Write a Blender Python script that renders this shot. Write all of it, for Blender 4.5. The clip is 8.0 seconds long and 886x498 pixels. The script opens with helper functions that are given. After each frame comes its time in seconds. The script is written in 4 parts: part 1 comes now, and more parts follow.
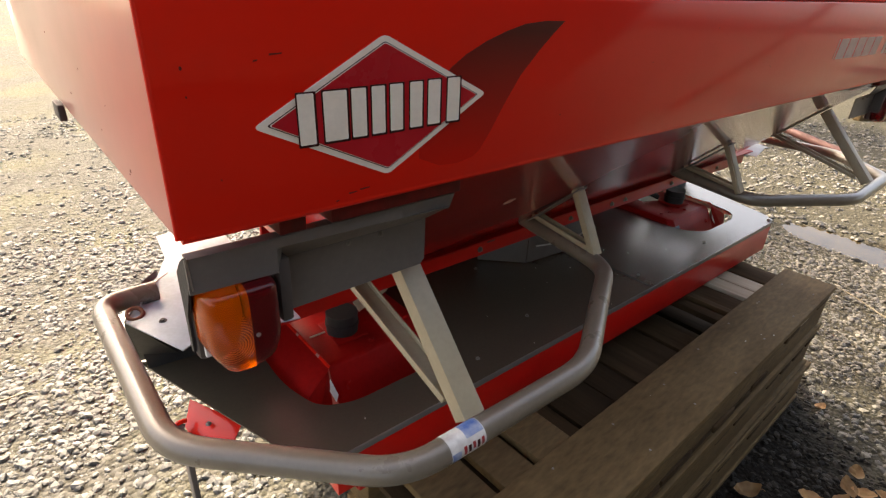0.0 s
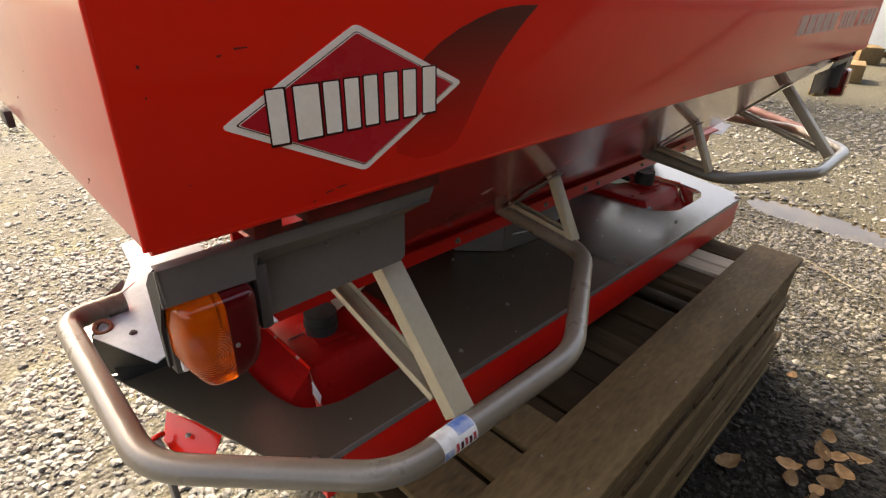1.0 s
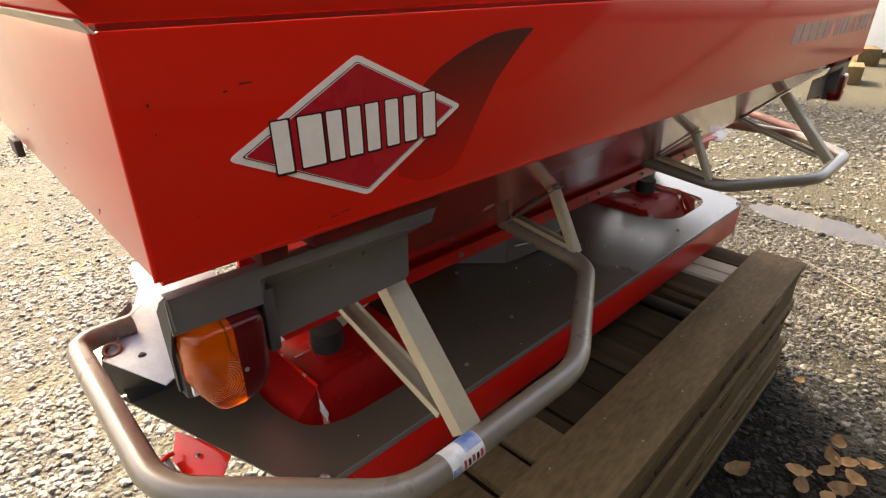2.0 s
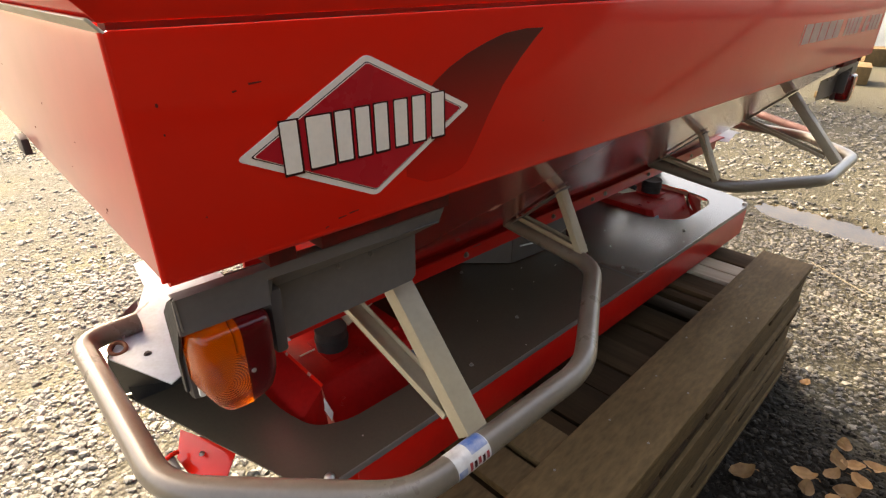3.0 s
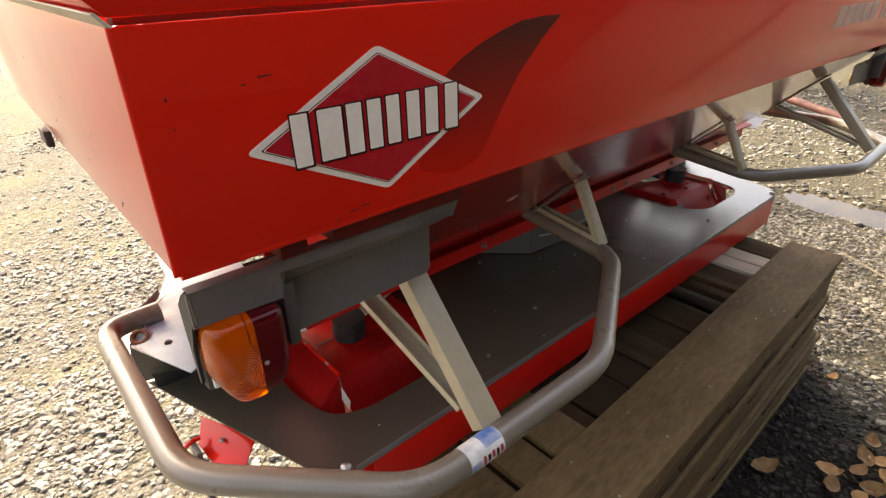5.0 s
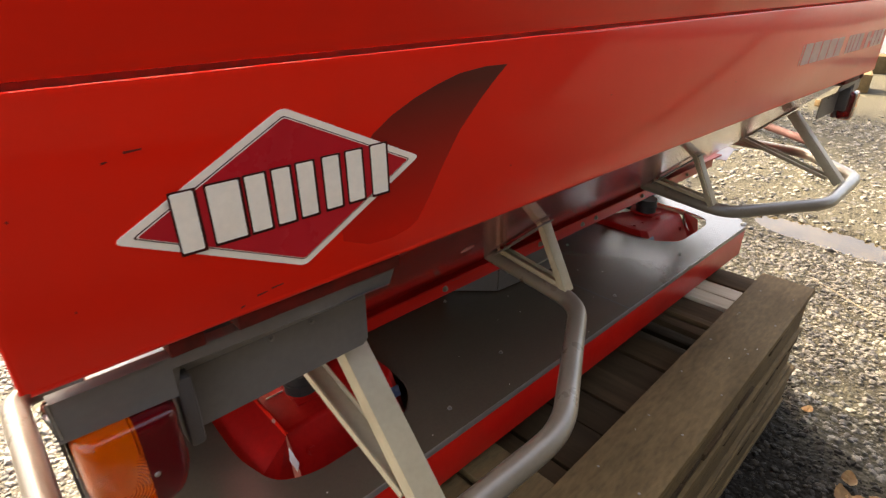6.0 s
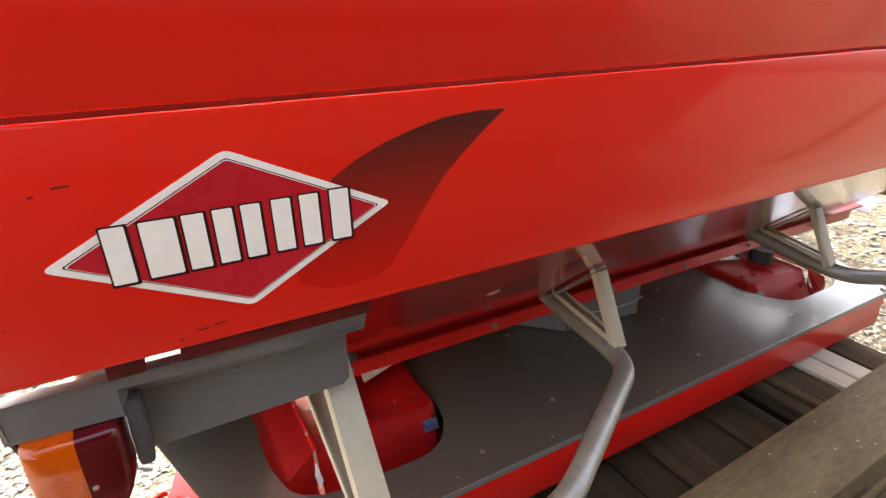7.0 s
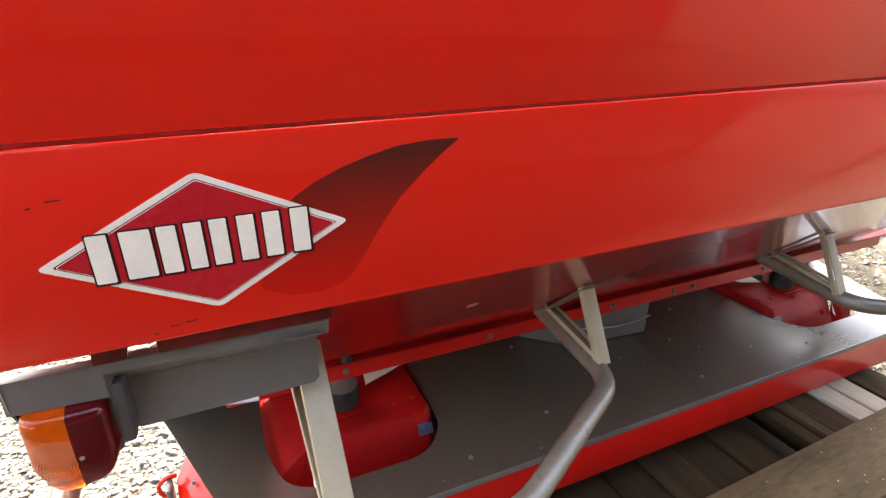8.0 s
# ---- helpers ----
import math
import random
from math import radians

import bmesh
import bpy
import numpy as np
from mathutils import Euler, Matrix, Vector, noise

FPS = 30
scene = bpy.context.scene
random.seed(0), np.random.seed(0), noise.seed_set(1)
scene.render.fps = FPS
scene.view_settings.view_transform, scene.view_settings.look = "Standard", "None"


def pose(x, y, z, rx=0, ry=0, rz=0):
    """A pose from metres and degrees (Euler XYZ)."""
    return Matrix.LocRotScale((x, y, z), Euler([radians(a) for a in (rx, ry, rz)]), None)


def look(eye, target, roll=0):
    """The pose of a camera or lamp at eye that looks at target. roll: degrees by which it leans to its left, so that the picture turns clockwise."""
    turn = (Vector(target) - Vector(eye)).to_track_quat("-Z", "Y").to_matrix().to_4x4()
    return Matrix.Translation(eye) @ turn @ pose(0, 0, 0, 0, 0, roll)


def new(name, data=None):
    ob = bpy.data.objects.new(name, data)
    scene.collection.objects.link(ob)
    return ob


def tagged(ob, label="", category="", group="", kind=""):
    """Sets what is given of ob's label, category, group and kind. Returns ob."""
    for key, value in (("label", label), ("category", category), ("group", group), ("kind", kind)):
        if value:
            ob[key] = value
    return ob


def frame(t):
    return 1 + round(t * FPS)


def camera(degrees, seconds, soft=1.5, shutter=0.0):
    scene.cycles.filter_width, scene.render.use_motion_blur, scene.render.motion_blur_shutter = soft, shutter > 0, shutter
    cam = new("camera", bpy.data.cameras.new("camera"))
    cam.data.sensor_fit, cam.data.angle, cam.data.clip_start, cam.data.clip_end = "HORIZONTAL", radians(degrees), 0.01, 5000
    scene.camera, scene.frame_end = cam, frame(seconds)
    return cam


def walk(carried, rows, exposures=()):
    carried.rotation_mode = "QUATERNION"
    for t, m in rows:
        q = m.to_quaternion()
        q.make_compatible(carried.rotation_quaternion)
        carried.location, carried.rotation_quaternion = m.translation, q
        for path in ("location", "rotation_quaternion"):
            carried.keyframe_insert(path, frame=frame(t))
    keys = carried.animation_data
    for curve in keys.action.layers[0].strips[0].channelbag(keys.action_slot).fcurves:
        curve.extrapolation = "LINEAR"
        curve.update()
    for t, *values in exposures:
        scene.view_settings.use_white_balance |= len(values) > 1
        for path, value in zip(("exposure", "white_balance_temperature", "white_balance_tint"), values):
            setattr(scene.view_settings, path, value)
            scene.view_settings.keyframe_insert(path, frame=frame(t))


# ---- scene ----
# ---- camera and its walk ----
cam = camera(78.8, 8.0, 1.3, 0.2)
PATH = [
    (0, (-0.104, -0.48, 1.57), (1.074, 0.872, 0.683), 3.0),
    (0.5, (-0.103, -0.463, 1.57), (1.117, 0.846, 0.674), 3.1),
    (1, (-0.1, -0.457, 1.567), (1.143, 0.814, 0.651), 1.6),
    (1.5, (-0.102, -0.461, 1.582), (1.147, 0.828, 0.699), 0.2),
    (3, (-0.103, -0.453, 1.584), (1.131, 0.846, 0.695), 0.3),
    (3.5, (-0.103, -0.448, 1.59), (1.105, 0.861, 0.681), -0.2),
    (4, (-0.1, -0.448, 1.584), (1.101, 0.857, 0.659), -0.1),
    (5.3, (-0.086, -0.458, 1.589), (1.061, 0.896, 0.667), -0.7),
    (5.5, (-0.076, -0.464, 1.598), (1.065, 0.905, 0.691), -0.8),
    (5.7, (-0.042, -0.444, 1.599), (1.122, 0.932, 0.732), -1.0),
    (5.9, (-0.006, -0.425, 1.602), (1.209, 0.912, 0.743), -0.5),
    (6, (0.011, -0.416, 1.609), (1.248, 0.892, 0.738), 0.2),
    (6.1, (0.029, -0.403, 1.611), (1.275, 0.884, 0.724), 0.8),
    (6.3, (0.05, -0.401, 1.599), (1.305, 0.876, 0.708), 0.5),
    (6.5, (0.076, -0.413, 1.603), (1.291, 0.896, 0.704), 0.8),
    (6.7, (0.112, -0.429, 1.612), (1.229, 0.986, 0.747), 0.7),
    (6.8, (0.131, -0.443, 1.616), (1.181, 1.038, 0.777), 0.4),
    (7, (0.165, -0.468, 1.629), (1.061, 1.12, 0.807), 0.3),
    (7.2, (0.187, -0.479, 1.642), (0.954, 1.166, 0.803), 0.9),
    (7.3, (0.193, -0.486, 1.647), (0.929, 1.176, 0.813), 1.1),
    (7.5, (0.199, -0.514, 1.655), (0.921, 1.17, 0.853), 0.8),
    (7.8, (0.225, -0.523, 1.663), (0.964, 1.142, 0.836), 1.2),
    (8, (0.232, -0.552, 1.661), (0.994, 1.115, 0.862), 0.7),
]
BASE, TINT = 2.8, 10
EXPOSURES = [(t, BASE + s, k, TINT) for t, s, k in ((0.0, -0.2, 8000), (0.7, -0.2, 8000), (1.5, -0.05, 8200), (3.0, 0.05, 8400), (5.4, 0.05, 8400), (6.0, 0.4, 8500), (6.5, 0.8, 8000), (7.0, 1.12, 7700), (8.0, 1.15, 7500))]
walk(cam, [(t, look(eye, target, roll)) for t, eye, target, roll in PATH], EXPOSURES)

# ---- world, sun ----
SUN_UP, SUN_FROM = 46.0, (0.12, 0.993)      # elevation; horizontal way towards the sun
world = bpy.data.worlds.new("sky")
scene.world = world
world.use_nodes = True
wn = world.node_tree.nodes
sky = wn.new("ShaderNodeTexSky")
sky.sky_type = "NISHITA"
sky.sun_disc = False
sky.sun_elevation = radians(SUN_UP)
sky.sun_rotation = math.atan2(SUN_FROM[0], SUN_FROM[1])
sky.air_density, sky.dust_density, sky.ozone_density = 0.75, 6.0, 0.5
wn["Background"].inputs["Strength"].default_value = 0.14
world.node_tree.links.new(sky.outputs["Color"], wn["Background"].inputs["Color"])
sun = new("sun", bpy.data.lights.new("sun", "SUN"))
sun.data.energy, sun.data.angle, sun.data.color = 2.1, radians(0.6), (1.0, 0.95, 0.87)
sd = Vector((SUN_FROM[0], SUN_FROM[1], 0)).normalized() * math.cos(radians(SUN_UP)) + Vector((0, 0, math.sin(radians(SUN_UP))))
sun.matrix_world = look(sd * 30, (0, 0, 0))


# ---- materials ----
def mat(name, color, rough=0.5, metal=0.0, second=None, scale=8.0, amount=0.5, bump=0.0, bump_scale=60.0, coat=0.0,
        rough_var=0.1, stretch=None, islands=0.0, fine=0.15, objects=0.0, ior=1.5, sheen=0.0, coat_rough=0.12):
    """A procedural surface: two colours mixed by coarse noise, fine grain over them, uneven gloss and a fine relief."""
    m = bpy.data.materials.new(name)
    m.use_nodes = True
    nt = m.node_tree
    n, link = nt.nodes, nt.links.new
    b = n["Principled BSDF"]
    co = n.new("ShaderNodeTexCoord")
    src = co.outputs["Object"]
    if stretch:
        mp = n.new("ShaderNodeMapping")
        mp.inputs["Scale"].default_value = stretch
        link(src, mp.inputs["Vector"])
        src = mp.outputs["Vector"]
    big = n.new("ShaderNodeTexNoise")
    big.inputs["Scale"].default_value, big.inputs["Detail"].default_value, big.inputs["Roughness"].default_value = scale, 6.0, 0.6
    link(src, big.inputs["Vector"])
    ramp = n.new("ShaderNodeMapRange")
    ramp.inputs["From Min"].default_value, ramp.inputs["From Max"].default_value = 0.38, 0.68
    ramp.inputs["To Max"].default_value = amount
    link(big.outputs["Fac"], ramp.inputs["Value"])
    mix = n.new("ShaderNodeMix")
    mix.data_type = "RGBA"
    mix.inputs[6].default_value = (*color, 1)
    mix.inputs[7].default_value = (*(second or [c * 0.7 for c in color]), 1)
    link(ramp.outputs["Result"], mix.inputs[0])
    small = n.new("ShaderNodeTexNoise")
    small.inputs["Scale"].default_value, small.inputs["Detail"].default_value = bump_scale, 5.0
    link(src, small.inputs["Vector"])
    val = n.new("ShaderNodeMapRange")
    val.inputs["From Min"].default_value, val.inputs["From Max"].default_value = 0.25, 0.75
    val.inputs["To Min"].default_value, val.inputs["To Max"].default_value = 1 - fine, 1 + fine
    link(small.outputs["Fac"], val.inputs["Value"])
    hsv = n.new("ShaderNodeHueSaturation")
    link(mix.outputs[2], hsv.inputs["Color"])
    last = val.outputs["Result"]
    if islands or objects:
        if islands:
            rnd = n.new("ShaderNodeNewGeometry").outputs["Random Per Island"]
        else:
            rnd = n.new("ShaderNodeObjectInfo").outputs["Random"]
        vr = n.new("ShaderNodeMapRange")
        vr.inputs["To Min"].default_value, vr.inputs["To Max"].default_value = 1 - max(islands, objects), 1 + max(islands, objects)
        link(rnd, vr.inputs["Value"])
        mul = n.new("ShaderNodeMath")
        mul.operation = "MULTIPLY"
        link(last, mul.inputs[0])
        link(vr.outputs["Result"], mul.inputs[1])
        last = mul.outputs[0]
    link(last, hsv.inputs["Value"])
    link(hsv.outputs["Color"], b.inputs["Base Color"])
    rr = n.new("ShaderNodeMapRange")
    rr.inputs["To Min"].default_value, rr.inputs["To Max"].default_value = max(0.02, rough - rough_var), min(1, rough + rough_var)
    link(big.outputs["Fac"], rr.inputs["Value"])
    link(rr.outputs["Result"], b.inputs["Roughness"])
    b.inputs["Metallic"].default_value = metal
    b.inputs["IOR"].default_value = ior
    if sheen:
        b.inputs["Sheen Weight"].default_value, b.inputs["Sheen Roughness"].default_value = sheen, 0.35
        b.inputs["Sheen Tint"].default_value = (1.0, 0.90, 0.83, 1)
    if coat:
        b.inputs["Coat Weight"].default_value, b.inputs["Coat Roughness"].default_value = coat, coat_rough
    if bump:
        bp = n.new("ShaderNodeBump")
        bp.inputs["Strength"].default_value, bp.inputs["Distance"].default_value = bump, 0.004
        link(small.outputs["Fac"], bp.inputs["Height"])
        link(bp.outputs["Normal"], b.inputs["Normal"])
    return m


RED = mat("red_paint", (0.72, 0.013, 0.005), 0.42, second=(0.62, 0.018, 0.009), scale=1.7, amount=0.75, bump=0.9, bump_scale=3.2, coat=0.6, fine=0.03, ior=1.15, coat_rough=0.10)
# the same red, glossier and toned darker for the funnel's shade
GLOSS = mat("shaded_gloss_red", (0.36, 0.008, 0.006), 0.30, second=(0.30, 0.009, 0.007), scale=1.6, amount=0.9, bump=0.06, bump_scale=4.0, coat=1.0, fine=0.03, ior=1.15, coat_rough=0.10)
# end wall paint; a pale sheen stands in for its grazing reflection
SHEEN_RED = mat("sheen_red_paint", (0.50, 0.026, 0.012), 0.38, second=(0.42, 0.05, 0.03), scale=3.5, amount=0.8, bump=0.03, bump_scale=20, coat=0.8, fine=0.05, sheen=0.4)
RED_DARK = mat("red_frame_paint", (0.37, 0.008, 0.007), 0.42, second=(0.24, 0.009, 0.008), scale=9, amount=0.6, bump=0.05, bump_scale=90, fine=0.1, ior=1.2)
SHEET_RED = mat("red_sheet_paint", (0.52, 0.009, 0.006), 0.40, second=(0.43, 0.010, 0.007), scale=4, amount=0.7, bump=0.05, bump_scale=60, coat=0.4, fine=0.05, ior=1.2, coat_rough=0.2)
GREY = mat("grey_paint", (0.132, 0.116, 0.104), 0.42, second=(0.106, 0.092, 0.081), scale=7, amount=0.8, bump=0.05, bump_scale=120, fine=0.06)
TABLE = mat("grey_sheet_paint", (0.084, 0.068, 0.047), 0.27, second=(0.068, 0.055, 0.037), scale=3, amount=0.6, bump=0.02, bump_scale=140, rough_var=0.01, fine=0.06, coat=0.5, coat_rough=0.22)
TUBE = mat("grey_tube_paint", (0.158, 0.130, 0.095), 0.30, second=(0.124, 0.100, 0.070), scale=14, amount=0.7, bump=0.05, bump_scale=150, fine=0.06, coat=0.6, coat_rough=0.40)
BRACE = mat("brace_paint", (0.37, 0.305, 0.20), 0.38, second=(0.31, 0.25, 0.16), scale=12, amount=0.6, bump=0.05, bump_scale=120, fine=0.06)
CREAM = mat("pale_grey_paint", (0.53, 0.475, 0.345), 0.42, second=(0.44, 0.385, 0.27), scale=12, amount=0.6, bump=0.05, bump_scale=120, fine=0.06)
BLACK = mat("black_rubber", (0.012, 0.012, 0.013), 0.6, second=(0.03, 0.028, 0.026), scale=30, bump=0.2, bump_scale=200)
STEEL = mat("zinc_steel", (0.55, 0.54, 0.52), 0.35, 0.9, second=(0.35, 0.32, 0.28), scale=60, bump=0.1, bump_scale=300)
FIXING = mat("dull_fixing_steel", (0.22, 0.20, 0.18), 0.45, 0.5, second=(0.12, 0.085, 0.06), scale=80, bump=0.1, bump_scale=300)
LOGO_WHITE = mat("cream_decal", (0.80, 0.70, 0.57), 0.42, second=(0.72, 0.61, 0.48), scale=18, amount=0.5, fine=0.04, bump_scale=200)
LOGO_RED = mat("crimson_decal", (0.44, 0.012, 0.018), 0.28, second=(0.38, 0.012, 0.018), scale=6, amount=0.6, coat=0.3, fine=0.02, ior=1.2)
LOGO_DARK = mat("dark_decal", (0.04, 0.007, 0.005), 0.4, scale=10, fine=0.05, ior=1.25)
MARK = mat("dark_mark", (0.13, 0.016, 0.012), 0.6, scale=40, fine=0.2, ior=1.2)
MODEL_TEXT = mat("faded_decal", (0.52, 0.34, 0.28), 0.45, second=(0.46, 0.20, 0.16), scale=40, amount=0.8, fine=0.1)
WOOD = mat("weathered_timber", (0.122, 0.078, 0.033), 0.8, second=(0.062, 0.038, 0.015), scale=6, amount=0.6, bump=0.6, bump_scale=42,
           stretch=(0.6, 2.0, 2.0), fine=0.30, objects=0.15, ior=1.3)
# weathered cross boards, toned darker for the shade under the machine
WOOD_Y = mat("weathered_shaded_timber", (0.058, 0.034, 0.015), 0.85, second=(0.032, 0.018, 0.008), scale=5, amount=0.9, bump=0.4, bump_scale=26,
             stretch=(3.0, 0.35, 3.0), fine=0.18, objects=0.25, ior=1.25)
# pale timber paints in the sunlit strips on the pallet deck
WOOD_LIT = mat("sunlit_cross_timber", (0.46, 0.38, 0.27), 0.7, second=(0.36, 0.28, 0.18), scale=5, amount=0.8, bump=0.3, bump_scale=26, stretch=(3.0, 0.35, 3.0), fine=0.12)
STONE = mat("gravel_stone", (0.117, 0.117, 0.109), 0.75, second=(0.068, 0.067, 0.058), scale=2.2, amount=0.9, bump=0.3, bump_scale=120, islands=0.6, fine=0.2)
MUDDY = mat("muddy_stone", (0.098, 0.089, 0.070), 0.5, second=(0.042, 0.037, 0.027), scale=2.5, amount=0.9, bump=0.3, bump_scale=120, islands=0.7, fine=0.2)
# damp stones, coloured darker still for the machine's shade
DAMP_SHADE = mat("shaded_damp_stone", (0.020, 0.016, 0.011), 0.6, second=(0.008, 0.006, 0.004), scale=4, amount=0.9, bump=0.3, bump_scale=120, islands=0.7, fine=0.2, ior=1.25)
POLE = mat("faded_red_paint", (0.085, 0.022, 0.017), 0.7, second=(0.06, 0.02, 0.015), scale=6)
RUST = mat("rusty_wire", (0.22, 0.10, 0.05), 0.7, second=(0.10, 0.05, 0.03), scale=60)
LEAF = mat("dry_leaf", (0.50, 0.31, 0.14), 0.6, second=(0.26, 0.13, 0.05), scale=30, amount=0.9, bump=0.4, bump_scale=120, objects=0.3)
BLOCK_BOARDS = mat("sky_block_boards", (0.070, 0.048, 0.031), 0.85, second=(0.045, 0.032, 0.022), scale=1.5, amount=0.9, bump=0.3, bump_scale=30, stretch=(2.0, 2.0, 0.3))
# dark red that puts the shade between rim and bracket into colour
HANGER = mat("shaded_dark_red_paint", (0.12, 0.010, 0.007), 0.6, second=(0.05, 0.012, 0.008), scale=25, amount=0.9, fine=0.2, ior=1.2)
# dark red for the strip behind the seam, toned for its gap's shade
SEAM_DARK = mat("seam_dark_fill", (0.07, 0.010, 0.008), 0.9, fine=0.2)
WHITE = mat("white_sheet", (0.75, 0.75, 0.72), 0.5, second=(0.62, 0.62, 0.58), scale=3, amount=0.6)


def plastic(name, color, rough=0.12, trans=0.55, glow=0.0):
    m = bpy.data.materials.new(name)
    m.use_nodes = True
    n, link = m.node_tree.nodes, m.node_tree.links.new
    b = n["Principled BSDF"]
    b.inputs["Base Color"].default_value = (*color, 1)
    b.inputs["Roughness"].default_value = rough
    b.inputs["Transmission Weight"].default_value = trans
    b.inputs["IOR"].default_value = 1.45
    if glow:
        b.inputs["Subsurface Weight"].default_value, b.inputs["Subsurface Scale"].default_value = glow, 0.03
        b.inputs["Subsurface Radius"].default_value = (1.0, 0.35, 0.05)
    tx = n.new("ShaderNodeTexNoise")
    tx.inputs["Scale"].default_value = 90
    mr = n.new("ShaderNodeMapRange")
    mr.inputs["To Min"].default_value, mr.inputs["To Max"].default_value = rough * 0.6, rough * 2.2
    link(tx.outputs["Fac"], mr.inputs["Value"])
    link(mr.outputs["Result"], b.inputs["Roughness"])
    return m


AMBER = plastic("amber_lens", (0.98, 0.15, 0.002), 0.06, 0.78, 0.2)
# moulded rings of the lens round its lower middle
an, al = AMBER.node_tree.nodes, AMBER.node_tree.links.new
aco = an.new("ShaderNodeTexCoord")
adist = an.new("ShaderNodeVectorMath")
adist.operation = "DISTANCE"
adist.inputs[1].default_value = (0.037, 0.012, 1.212)
al(aco.outputs["Object"], adist.inputs[0])
awave = an.new("ShaderNodeMath")
awave.operation = "MULTIPLY"
awave.inputs[1].default_value = 6.283 / 0.0028
al(adist.outputs["Value"], awave.inputs[0])
asin = an.new("ShaderNodeMath")
asin.operation = "SINE"
al(awave.outputs[0], asin.inputs[0])
afade = an.new("ShaderNodeMapRange")
afade.inputs["From Min"].default_value, afade.inputs["From Max"].default_value = 0.040, 0.028
al(adist.outputs["Value"], afade.inputs["Value"])
aring = an.new("ShaderNodeMath")
aring.operation = "MULTIPLY"
al(asin.outputs[0], aring.inputs[0])
al(afade.outputs["Result"], aring.inputs[1])
abump = an.new("ShaderNodeBump")
abump.inputs["Strength"].default_value, abump.inputs["Distance"].default_value = 0.8, 0.0005
al(aring.outputs[0], abump.inputs["Height"])
al(abump.outputs["Normal"], an["Principled BSDF"].inputs["Normal"])
LAMP_BACK = mat("brown_grey_plastic", (0.06, 0.050, 0.046), 0.5, second=(0.04, 0.033, 0.030), scale=30)
RED_LENS = plastic("red_lens", (0.13, 0.002, 0.005), 0.12, 0.4)

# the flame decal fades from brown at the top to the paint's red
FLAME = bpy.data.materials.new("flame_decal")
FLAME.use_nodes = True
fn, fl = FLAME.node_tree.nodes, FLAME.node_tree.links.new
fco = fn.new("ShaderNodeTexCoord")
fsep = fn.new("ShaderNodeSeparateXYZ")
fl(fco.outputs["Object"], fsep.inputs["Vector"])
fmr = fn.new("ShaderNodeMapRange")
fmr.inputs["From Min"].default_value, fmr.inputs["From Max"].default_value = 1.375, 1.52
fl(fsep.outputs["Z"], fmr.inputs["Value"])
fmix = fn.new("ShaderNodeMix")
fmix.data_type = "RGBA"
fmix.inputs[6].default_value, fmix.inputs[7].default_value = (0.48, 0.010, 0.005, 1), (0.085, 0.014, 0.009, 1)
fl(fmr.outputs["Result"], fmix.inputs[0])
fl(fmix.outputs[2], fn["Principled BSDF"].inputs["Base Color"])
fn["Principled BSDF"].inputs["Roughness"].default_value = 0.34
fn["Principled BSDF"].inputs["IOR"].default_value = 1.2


# ---- mesh helpers ----
def box(bm, x0, x1, y0, y1, z0, z1, bevel=0.0, seg=2):
    made = bmesh.ops.create_cube(bm, size=1.0)["verts"]
    for v in made:
        v.co = ((x0 + x1) / 2 + v.co.x * (x1 - x0), (y0 + y1) / 2 + v.co.y * (y1 - y0), (z0 + z1) / 2 + v.co.z * (z1 - z0))
    if bevel:
        edges = list({e for v in made for e in v.link_edges})
        bmesh.ops.bevel(bm, geom=edges, offset=bevel, segments=seg, affect="EDGES", profile=0.5)
    return bm


def slab(bm, pts, depth, bevel=0.0):
    """A flat plate: a closed outline of 3D points, thickened by the vector depth."""
    d = Vector(depth)
    a = [bm.verts.new(Vector(p)) for p in pts]
    b = [bm.verts.new(Vector(p) + d) for p in pts]
    faces = [bm.faces.new(a), bm.faces.new(list(reversed(b)))]
    k = len(pts)
    for i in range(k):
        faces.append(bm.faces.new((a[i], b[i], b[(i + 1) % k], a[(i + 1) % k])))
    bmesh.ops.recalc_face_normals(bm, faces=faces)
    if bevel:
        edges = list({e for f in faces[:2] for e in f.edges})
        bmesh.ops.bevel(bm, geom=edges, offset=bevel, segments=2, affect="EDGES", profile=0.5)
    return bm


def fillet(pts, r, steps=7, closed=False):
    """A line of points with its corners rounded."""
    pts = [Vector(p) for p in pts]
    out = []
    k = len(pts)
    for i in range(k):
        if not closed and i in (0, k - 1):
            out.append(pts[i])
            continue
        p, a, b = pts[i], pts[i - 1], pts[(i + 1) % k]
        da, db = (a - p), (b - p)
        rr = min(r, da.length * 0.45, db.length * 0.45)
        da, db = da.normalized() * rr, db.normalized() * rr
        for j in range(steps + 1):
            t = j / steps
            out.append(p + da * (1 - t) ** 2 + db * t ** 2)
    return out


